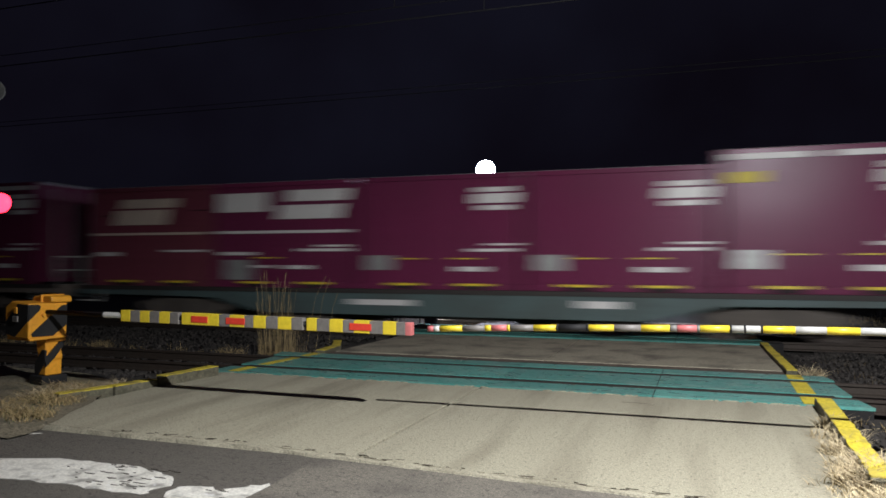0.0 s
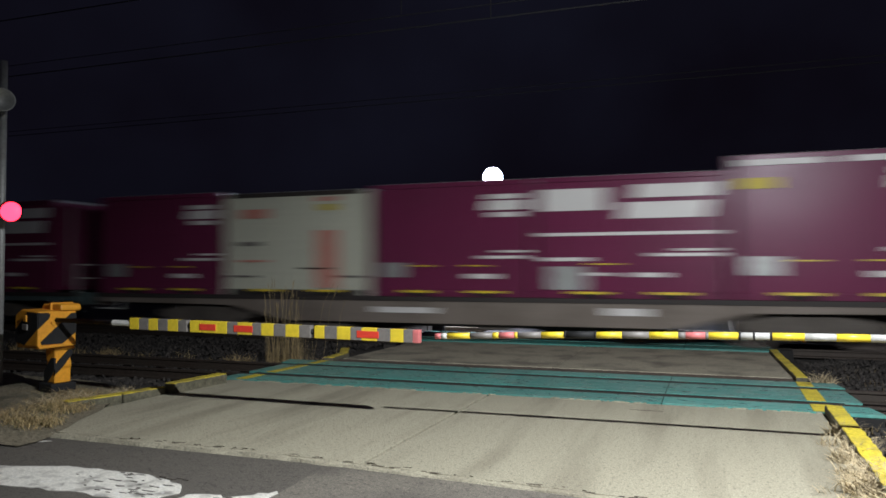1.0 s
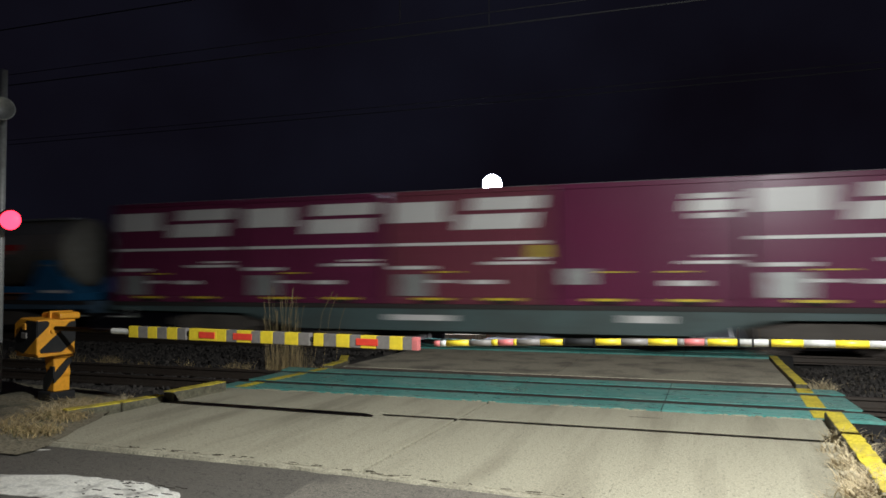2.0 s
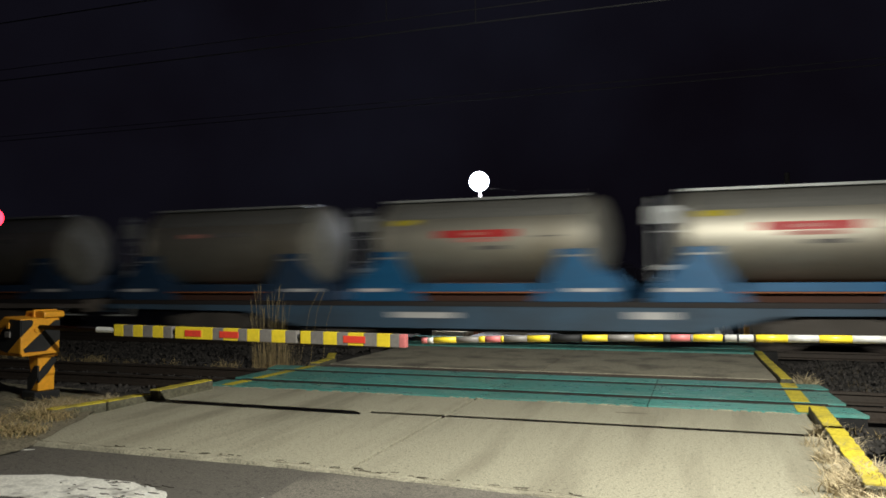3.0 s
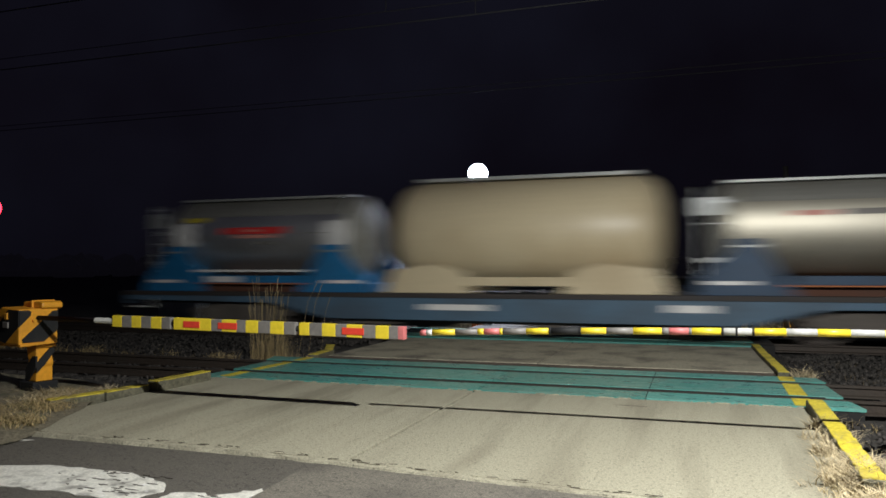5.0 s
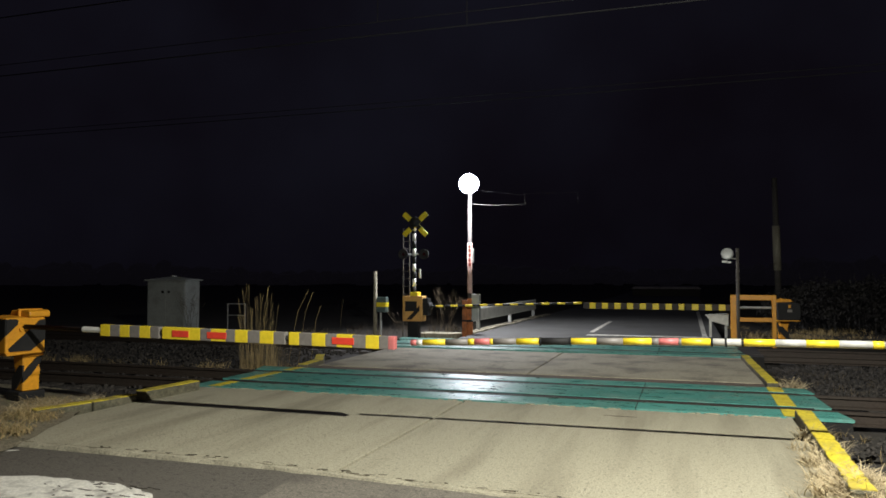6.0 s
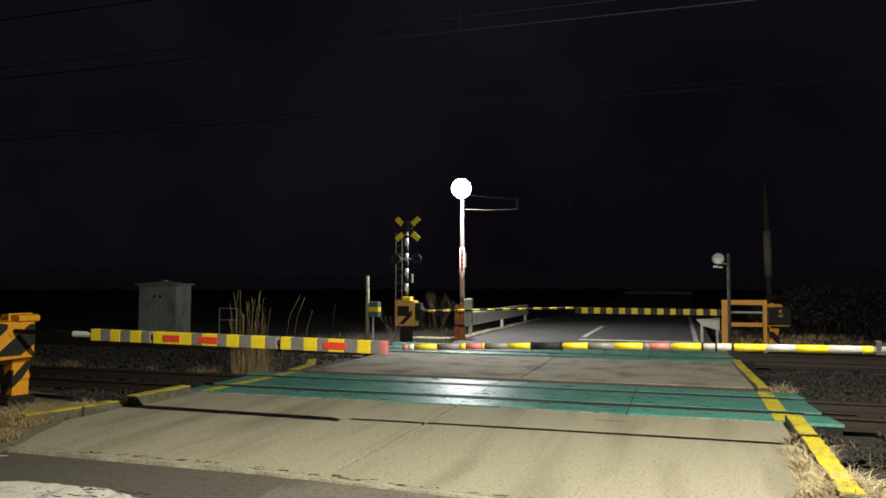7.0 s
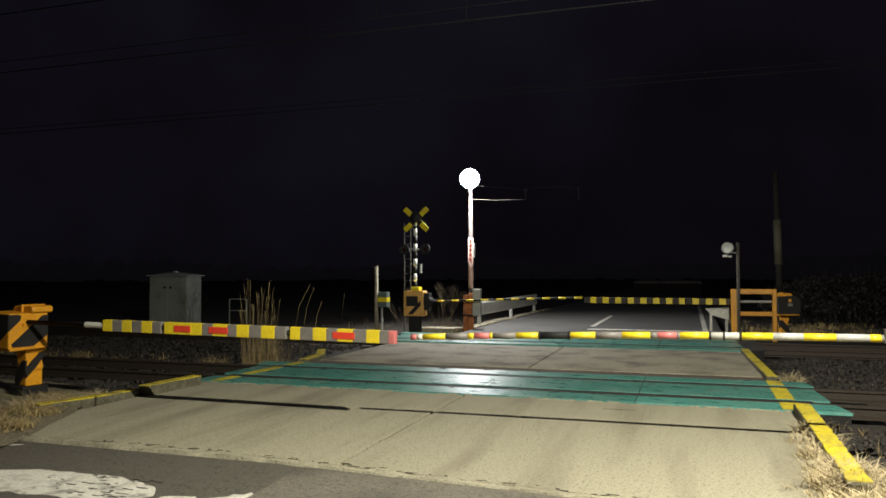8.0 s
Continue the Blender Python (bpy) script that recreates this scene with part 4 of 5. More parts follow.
def far_lamp():
    p = lamp_post("street_lamp", (-5.86, 20.25, -0.12), "lit floodlight on a pole wrapped in faded red sheeting", 4.04, True, True)
    bm = bmesh.new()
    lathe(bm, [(0.0, 0.0), (0.10, 0.02), (0.17, 0.09), (0.20, 0.20), (0.19, 0.21)], 24, pose(0, -0.1, 4.38, 180, 0, 0))
    part("shade", bm, GALV, p, smooth=True)
    bm = bmesh.new()
    bmesh.ops.create_icosphere(bm, subdivisions=3, radius=0.275, matrix=Matrix.Translation((0, -0.1, 4.23)))
    part("lamp_glass", bm, LAMP_GLASS, p, "dazzling white lamp", smooth=True)
    bm = bmesh.new()
    tube(bm, (0, 0, 3.66), (0.6, 0.1, 3.62), 0.005, n=6)
    tube(bm, (0.6, 0.1, 3.62), (1.52, 0.3, 3.64), 0.004, n=6)
    tube(bm, (1.52, 0.3, 3.64), (1.52, 0.3, 3.96), 0.003, n=6)
    tube(bm, (0.1, 0, 4.05), (1.52, 0.3, 3.90), 0.002, n=6)
    tube(bm, (1.52, 0.3, 3.94), (2.95, 0.6, 3.96), 0.0015, n=6)
    tube(bm, (2.95, 0.6, 3.62), (2.95, 0.6, 3.97), 0.003, n=6)
    part("cable", bm, SLEEPER, p, "thin cable sagging from the lamp head")
    boxpart("junction_box", (0.06, 0.11, -0.04, 0.06, 2.0, 2.4), GALV, p, bevel=0.01)
    q = thing("end_post", "rusty orange steel post at the guard rail", "post", at=(-5.42, 18.75, -0.1))
    bm = bmesh.new()
    box(bm, -0.20, -0.08, -0.06, 0.06, 0.0, 0.98)
    box(bm, -0.08, 0.06, 0.0, 0.06, 0.0, 1.02)
    part("channel", bm, RUST, q, bevel=0.01)
    boxpart("strap", (-0.205, 0.08, -0.07, -0.055, 0.42, 0.47), BLACK, q)
    boxpart("box", (0.06, 0.26, -0.08, 0.1, 0.45, 1.14), GALV, q, "grey steel box", bevel=0.012)
    # guard rail along the far road
    g = thing("guard_rail", "pale steel guard rail along the far road", "guard rail")
    bm = bmesh.new()
    prof = [(0.0, 0.29), (0.012, 0.33), (0.006, 0.44), (0.006, 0.52), (0.012, 0.62), (0.0, 0.66)]
    prev = None
    for y in (19.3, 21.5, 24.0, 27.4):
        cur = [bm.verts.new((-5.47 + 0.010 * (y - 19.3) + d, y, z)) for d, z in prof] + [bm.verts.new((-5.50 + 0.010 * (y - 19.3) + d, y, z)) for d, z in prof[::-1]]
        if prev:
            for i in range(len(cur)):
                j = (i + 1) % len(cur)
                bm.faces.new((prev[i], prev[j], cur[j], cur[i]))
        else:
            bm.faces.new(cur)
        prev = cur
    bm.faces.new(prev[::-1])
    part("beam", bm, WHITE_TAPE, g)
    for y in (19.9, 23.6, 27.2):
        boxpart("post", (-5.58 + 0.01 * (y - 19), -5.48 + 0.01 * (y - 19), y - 0.05, y + 0.05, -0.2, 0.60), GALV, g, bevel=0.01)
    e = thing("road_edge", "broken concrete edge under the guard rail", "kerb", kind="structure")
    for i in range(12):
        y = 18.8 + 0.9 * i
        bm = bmesh.new()
        box(bm, -5.60 + 0.01 * i, -5.36 + 0.012 * i + 0.03 * rng.random(), y, y + 0.86, -0.2, 0.03 + 0.03 * rng.random())
        part("edge_block", bm, CONCRETE_OLD, e, bevel=0.02)
    # pale cable duct lid by the far signal
    bm = bmesh.new()
    plate(bm, [(-7.0, 18.9), (-6.0, 18.95), (-5.75, 19.5), (-6.9, 19.5)], -0.2, -0.02)
    tagged(part("duct_lid", bm, CONCRETE, bevel=0.01), "pale concrete duct lid by the far signal", "duct lid")


def near_lamp():
    p = lamp_post("street_lamp", (2.15, 2.7, -0.12), "tall floodlight pole standing on this side of the line", 5.4, True, False)
    bm = bmesh.new()
    tube(bm, (0, 0, 5.35), (-0.4, 0.42, 5.45), 0.03)
    part("arm", bm, GALV, p, smooth=True)
    bm = bmesh.new()
    box(bm, -0.18, 0.18, -0.12, 0.12, 0.06, 0.14, Matrix.Translation((-0.4, 0.45, 5.36)) @ pose(0, 0, 0, 20, 12, 0))
    part("lamp_head", bm, GALV, p, bevel=0.02)


def cabinet():
    c = thing("relay_cabinet", "grey steel relay cabinet with a shallow pitched roof", "cabinet", at=(-15.3, 19.6, -0.2), turn=2)
    boxpart("body", (-0.68, 0.68, -0.37, 0.37, 0.0, 1.56), GREY_ENAMEL, c, bevel=0.015)
    for x0, x1 in ((-0.65, -0.01), (0.01, 0.65)):
        boxpart("door", (x0, x1, -0.385, -0.365, 0.1, 1.49), GREY_ENAMEL, c, bevel=0.006)
    for x in (-0.11, 0.11):
        bm = bmesh.new()
        tube(bm, (x, -0.405, 1.22), (x, -0.38, 1.22), 0.04, n=12)
        part("vent", bm, BLACK, c)
    bm = bmesh.new()
    box(bm, -0.75, 0.75, -0.44, 0.44, 1.56, 1.60)
    a = [bm.verts.new(p) for p in ((-0.75, -0.44, 1.601), (0.75, -0.44, 1.601), (0.75, 0.44, 1.601), (-0.75, 0.44, 1.601))]
    t = bm.verts.new((0, 0, 1.70))
    for i in range(4):
        bm.faces.new((a[i], a[(i + 1) % 4], t))
    part("roof", bm, GREY_ENAMEL, c)
    bm = bmesh.new()
    lathe(bm, [(0.10, 0), (0.10, 0.03), (0.0, 0.05)], 12, Matrix.Translation((0, 0, 1.69)))
    part("roof_cap", bm, GALV, c)
    f = thing("pipe_fence", "thin dark pipe fence beside the cabinet", "fence", at=(-13.6, 20.0, -0.2))
    for x in (0.0, 0.62):
        bm = bmesh.new()
        tube(bm, (x, 0, 0), (x, 0, 0.85), 0.018, n=8)
        part("post", bm, GALV, f)
    for z in (0.85, 0.5):
        bm = bmesh.new()
        tube(bm, (0, 0, z), (0.62, 0, z), 0.016, n=8)
        part("rail", bm, GALV, f)


def marker_post():
    p = thing("marker_post", "grey concrete post with a small yellow banded box", "post", at=(-7.95, 18.4, -0.17))
    bm = bmesh.new()
    tube(bm, (0, 0, 0), (0.0, 0, 1.80), 0.055, 0.048, n=14)
    part("post", bm, CONCRETE_OLD, p, smooth=True)
    boxpart("box", (0.08, 0.34, -0.1, 0.1, 0.72, 1.12), UNDER_TEAL, p, bevel=0.015)
    boxpart("band", (0.075, 0.345, -0.106, 0.1, 0.86, 0.98), YELLOW_TAPE, p)
    bm = bmesh.new()
    tube(bm, (0.16, 0, 0.0), (0.16, 0, 0.72), 0.03, n=8)
    part("conduit", bm, GALV, p)


def distance():
    p = thing("utility_pole", "grey concrete utility pole far beside the road", "utility pole", at=(3.36, 32, -0.2))
    bm = bmesh.new()
    tube(bm, (0, 0, 0), (-0.1, 0, 5.6), 0.13, 0.10, n=14)
    part("pole", bm, OLD_POLE, p, smooth=True)
    # slightly wider, paler section from 1.95 m to 3.7 m up the pole
    bm = bmesh.new()
    tube(bm, (-0.035, 0, 1.95), (-0.066, 0, 3.7), 0.15, 0.145, n=14)
    part("sleeve", bm, CONCRETE, p, "paler section of the pole", smooth=True)
    h = thing("greenhouse", "low pale building far down the road", "building", at=(-1.7, 62, 0))
    boxpart("wall", (-2.6, 2.6, 0, 8, -0.2, 0.55), SLEEPER, h, bevel=0.05)
    bm = bmesh.new()
    prism(bm, [(-2.7, 0.55), (2.7, 0.55), (2.5, 0.72), (-2.5, 0.72)], -0.1, 8.1)
    part("roof", bm, FAR_WALL, h)
    b = thing("bush", "dark leafless bush on the far verge", "bush", at=(5.3, 25.2, -0.2))
    bm = bmesh.new()
    for _ in range(90):
        a, r = rng.uniform(0, 6.28), rng.uniform(0.0, 3.2)
        x, y = r * math.cos(a), 0.6 * r * math.sin(a)
        hgt = 1.8 * math.sqrt(max(0.05, 1 - (r / 3.4) ** 6)) * rng.uniform(0.7, 1.05)
        tube(bm, (x * 0.8, y * 0.8, 0), (x + rng.uniform(-0.2, 0.2), y, hgt), 0.02, 0.004, n=4, caps=False)
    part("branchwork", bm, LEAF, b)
    verts, faces = [], []
    for _ in range(14000):
        a, r = rng.uniform(0, 6.28), 3.3 * math.sqrt(rng.random())
        x, y = r * math.cos(a), 0.6 * r * math.sin(a)
        top = 1.85 * math.sqrt(max(0.02, 1 - (r / 3.4) ** 6)) * (0.85 + 0.3 * noise.noise((x, y, 3)))
        z = top * rng.random() ** 0.5
        d = Vector((rng.uniform(-1, 1), rng.uniform(-1, 1), rng.uniform(-1, 1))).normalized() * 0.06
        e = d.cross(Vector((rng.uniform(-1, 1), rng.uniform(-1, 1), 1))).normalized() * 0.02
        c, k = Vector((x, y, z)), len(verts)
        verts += [tuple(c - d), tuple(c + e), tuple(c + d), tuple(c - e)]
        faces.append((k, k + 1, k + 2, k + 3))
    me = bpy.data.meshes.new("leaves")
    me.from_pydata(verts, [], faces)
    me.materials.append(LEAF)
    lv = new("leaves", me)
    lv.parent = b


def far_woods():
    """An uneven line of trees along the horizon, glowing faintly to match the night sky."""
    bm = bmesh.new()
    for i in range(420):
        a = radians(-72 + 110 * (i + rng.random()) / 420)
        d = rng.uniform(150, 230)
        x, y = d * math.sin(a), d * math.cos(a)
        h = (2.6 + 3.0 * (0.5 + noise.noise((a * 3.0, 1.0, 0.0))) + 1.2 * noise.noise((a * 14, 3.0, 0.0))) * rng.uniform(0.8, 1.1)
        w = rng.uniform(1.6, 3.4)
        rings = [(w * 0.4, 0), (w, h * 0.3), (w * 0.85, h * 0.6), (w * 0.6, h * 0.88), (0.0, h)]
        lathe(bm, [(r * rng.uniform(0.8, 1.15), z - 0.3) for r, z in rings], 7, Matrix.Translation((x, y, 0)))
    for v in bm.verts:
        v.co += Vector((1, 1, 0.7)) * 0.9 * noise.noise(v.co * 0.6)
    tagged(part("far_woods", bm, NIGHT_HAZE), "uneven line of far trees with a faint haze glow", "trees", kind="stuff")


def catenary():
    w = thing("overhead_line", "thin overhead contact wires with droppers", "overhead wire", kind="structure")
    for y, z, r in ((9.75, 4.93, 0.009), (9.75, 5.12, 0.006), (9.75, 5.95, 0.010), (16.05, 5.42, 0.010), (16.05, 5.55, 0.008)):
        bm = bmesh.new()
        tube(bm, (-70, y, z), (60, y, z), r, n=6)
        part("wire", bm, WIRE, w)
    for x, z0 in ((-4.20, 5.12), (-2.87, 4.93)):
        bm = bmesh.new()
        tube(bm, (x, 9.75, z0), (x, 9.75, 5.95), 0.006, n=6)
        part("dropper", bm, WIRE, w)
    for x in (-38, 34):
        bm = bmesh.new()
        tube(bm, (x, 18.6, -0.3), (x, 18.6, 7.6), 0.16, 0.13, n=12)
        tube(bm, (x, 18.6, 6.4), (x, 9.6, 6.4), 0.04, n=8)
        tube(bm, (x, 18.6, 7.3), (x, 9.6, 6.4), 0.025, n=8)
        part("mast", bm, CONCRETE_OLD, w)


# ---- grass ----
def tuft(name, label, spots, blades, hmin, hmax, lean, material, width=0.006, kind="", cat="grass"):
    verts, faces = [], []
    for cx, cy, cz, rad, k in spots:
        for _ in range(int(blades * k)):
            a, r = rng.uniform(0, 6.28), rad * math.sqrt(rng.random())
            x, y = cx + r * math.cos(a), cy + r * math.sin(a)
            h = rng.uniform(hmin, hmax) * (1 - 0.35 * r / rad)
            d = rng.uniform(0, 6.28)
            l = lean * h * rng.uniform(0.2, 1.0)
            wdt = width * rng.uniform(0.6, 1.3)
            t = rng.uniform(0, 6.28)
            px, py = math.cos(t) * wdt, math.sin(t) * wdt
            base = len(verts)
            for i, (u, ww) in enumerate(((0, 1), (0.4, 0.9), (0.75, 0.6), (1.0, 0.12))):
                ox, oy = math.cos(d) * l * u * u, math.sin(d) * l * u * u
                z = cz + h * (u - 0.25 * lean * u * u)
                verts.append((x + ox - px * ww, y + oy - py * ww, z))
                verts.append((x + ox + px * ww, y + oy + py * ww, z))
            for i in range(3):
                j = base + 2 * i
                faces.append((j, j + 1, j + 3, j + 2))
    me = bpy.data.meshes.new(name)
    me.from_pydata(verts, [], faces)
    me.materials.append(material)
    return tagged(new(name, me), label, cat, kind=kind)


def grasses():
    tuft("pampas_clump", "tall dry pampas grass clump beside the track", [(-7.42, 11.62, -0.18, 0.20, 0.8), (-7.12, 11.66, -0.18, 0.20, 1), (-6.9, 11.6, -0.18, 0.2, 0.35)], 200, 0.15, 0.95, 0.22, STRAW, 0.0020)
    bm = bmesh.new()
    for _ in range(40):
        x, y = -7.25 + rng.uniform(-0.36, 0.34), 11.6 + rng.uniform(-0.15, 0.15)
        h, dx = rng.uniform(0.70, 1.40), 0.22 * (x + 7.25) + rng.uniform(-0.10, 0.16)
        pts = [(x, y, -0.2), (x + dx * 0.35, y, h * 0.45), (x + dx * 0.65, y, h * 0.78), (x + dx * 0.88, y, h * 0.95), (x + dx * 1.05, y, h * 1.0)]
        for k, (r0, r1) in enumerate(((0.0022, 0.002), (0.002, 0.0018), (0.002, 0.004), (0.004, 0.001))):
            tube(bm, pts[k], pts[k + 1], r0, r1, n=5, caps=False)
    for x, y, h, dx in ((-6.85, 11.9, 1.25, 0.42), (-6.7, 12.0, 1.2, 0.30), (-8.6, 17.6, 0.9, 0.1), (-6.6, 12.3, 0.95, 0.2)):
        tube(bm, (x, y, -0.2), (x + dx * 0.5, y, h * 0.7), 0.002, 0.002, n=5, caps=False)
        tube(bm, (x + dx * 0.5, y, h * 0.7), (x + dx, y, h), 0.002, 0.004, n=5, caps=False)
    tagged(part("pampas_plumes", bm, STRAW), "dry plumes of pampas grass", "grass", kind="stuff")
    verge = [(-6.2 - 0.33 * i + rng.uniform(-0.1, 0.1), 11.3 + rng.uniform(-0.25, 0.5), -0.19, 0.24, rng.choice((0.1, 0.25, 0.6, 1.2, 1.5))) for i in range(24)]
    tuft("verge_grass", "low dry grass along the verge between the tracks", verge, 95, 0.08, 0.36, 1.1, STRAW, 0.004, "stuff")
    near_l = [(-6.6 + rng.uniform(-1.4, 0.45), 5.2 + rng.uniform(0, 2.0), -0.01, 0.22, rng.uniform(0.2, 1.0)) for _ in range(46)]
    near_l += [(-6.75 + 0.55 * (6.6 - y) + rng.uniform(-0.5, 0.12), y, 0.02, 0.2, rng.uniform(0.5, 1.2)) for y in (5.3 + 1.5 * rng.random() for _ in range(34))]
    near_l = [s for s in near_l if s[0] < -5.75 - 0.5 * max(0.0, s[1] - 5.05)]
    tuft("verge_grass", "dry grass and weeds at the foot of the gate machine", near_l, 75, 0.05, 0.20, 1.7, STRAW, 0.0035, "stuff")
    kerb_side = [(-6.62 + 0.3 * (y - 6.2) * 0.8 - 0.32 * rng.random(), y, 0.0, 0.13, rng.uniform(0.4, 1.1)) for y in (6.0 + 1.2 * rng.random() for _ in range(18))]
    tuft("verge_grass", "pale dry grass leaning over the kerb by the gate machine", kerb_side, 70, 0.08, 0.26, 1.5, STRAW_PALE, 0.003, "stuff")
    tuft("green_weeds", "low green weeds among the dry grass", [(s[0] - 0.1, s[1], -0.01, 0.25, 0.6) for s in near_l], 80, 0.04, 0.12, 0.9, GREEN_GRASS, 0.004, "stuff")
    right = [(1.0 + rng.uniform(-0.12, 0.10), 5.6 + 2.2 * rng.random() ** 1.5, -0.02, 0.13, rng.uniform(0.5, 1.3)) for _ in range(22)]
    tuft("verge_grass", "pale tangled dry grass against the kerb", right, 120, 0.08, 0.26, 1.3, STRAW_PALE, 0.0045, "stuff")
    right2 = [(0.75 + 0.7 * rng.random(), 4.6 + 1.0 * rng.random(), -0.03, 0.2, rng.uniform(0.5, 1.2)) for _ in range(20)]
    tuft("verge_grass", "bleached dry grass at the road corner", right2, 120, 0.06, 0.22, 1.2, STRAW_PALE, 0.0045, "stuff")
    hide = [(0.88 + 0.5 * rng.random(), 5.0 + 1.1 * rng.random(), -0.02, 0.16, rng.uniform(0.6, 1.2)) for _ in range(26)]
    tuft("verge_grass", "thick bleached grass over the kerb end", hide, 120, 0.10, 0.28, 1.2, STRAW_PALE, 0.004, "stuff")
    tuft("green_weeds", "green weeds at the road corner", [(1.2 + 0.8 * rng.random(), 4.5 + 1.2 * rng.random(), -0.05, 0.25, 0.8) for _ in range(26)], 110, 0.05, 0.20, 0.9, GREEN_GRASS, 0.004, "stuff")
    side = [(1.45 + 1.6 * rng.random(), 5.6 + 3.0 * rng.random(), -0.18, 0.2, rng.uniform(0.1, 0.5)) for _ in range(22)]
    tuft("verge_grass", "sparse dry grass on the ballast", side, 45, 0.06, 0.22, 1.0, STRAW, 0.0024, "stuff")
    tuft("grass_tuft", "dry grass tuft behind the far kerb", [(1.38, 11.75, -0.18, 0.16, 1.0)], 170, 0.15, 0.40, 1.1, STRAW_PALE, 0.005)
    mid = [(1.6 + 6 * rng.random(), 11.2 + 3.0 * rng.random(), -0.18, 0.25, rng.uniform(0.1, 0.6)) for _ in range(22)]
    tuft("verge_grass", "thin dark weeds between the tracks", mid, 45, 0.06, 0.25, 1.1, DARK_WEED, 0.003, "stuff")
    farv = [(-5.9 - 4.5 * rng.random(), 18.6 + 4.0 * rng.random(), -0.18, 0.3, rng.uniform(0.1, 0.6)) for _ in range(26)]
    tuft("verge_grass", "dark weeds on the far verge", farv, 50, 0.10, 0.5, 0.7, DARK_WEED, 0.005, "stuff")
    farr = [(1.2 + 6 * rng.random(), 19.8 + 6.0 * rng.random(), -0.18, 0.35, rng.uniform(0.3, 1.0)) for _ in range(40)]
    tuft("verge_grass", "low weeds beside the far road", farr, 90, 0.08, 0.3, 0.9, STRAW, 0.006, "stuff")


def bare_shrub(at, label, stems, height, spread, seed):
    """Thin forking twigs from one foot."""
    r = random.Random(seed)
    b = thing("bare_shrub", label, "shrub", "leafless shrubs", at=at)
    bm = bmesh.new()

    def twig(p, d, length, rad, depth):
        q = p + d * length
        tube(bm, p, q, rad, rad * 0.7, n=4, caps=False)
        if depth:
            for _ in range(r.choice((2, 2, 3))):
                e = (d + Vector((r.uniform(-1, 1), r.uniform(-1, 1), r.uniform(-0.3, 0.7))) * 0.55).normalized()
                twig(q, e, length * r.uniform(0.5, 0.8), rad * 0.65, depth - 1)

    for _ in range(stems):
        d = Vector((r.uniform(-spread, spread), r.uniform(-spread, spread), 1)).normalized()
        twig(Vector((r.uniform(-0.15, 0.15), r.uniform(-0.15, 0.15), 0)), d, height * r.uniform(0.35, 0.5), 0.0045, 3)
    part("twigs", bm, DARK_WEED, b)


thick_boom()
thin_boom()
gate_machine((-7.517, 6.78, -0.01), -13, "orange-yellow gate machine with black stripes on a pedestal")
gate_machine((3.25, 6.75, -0.02), 0, "orange-yellow gate machine at the foot of the slim boom", -1)
near_signal()
far_signal()
far_gate_left()
far_gate_right()
far_lamp()
near_lamp()
cabinet()
marker_post()
bare_shrub((-14.05, 18.9, -0.2), "bare brown shrub beside the relay cabinet", 9, 1.15, 0.4, 3)
bare_shrub((-6.35, 19.3, -0.2), "bare brown shrub behind the far gate machine", 8, 1.3, 0.35, 5)
bare_shrub((-7.5, 19.6, -0.2), "low bare shrub beside the marker post", 7, 0.8, 0.6, 8)
distance()
far_woods()
catenary()
grasses()


# ---- the train: six container wagons, boxes and tanks on them ----
SPEED = 20.5
TRAIN_Y = 16.05
DECK = 0.93
moving = []


def ride(ob, s, z=0.0):
    """A thing on the train, s metres along it."""
    moving.append((ob, s, z))
    ob.matrix_world = pose(s, TRAIN_Y, z)


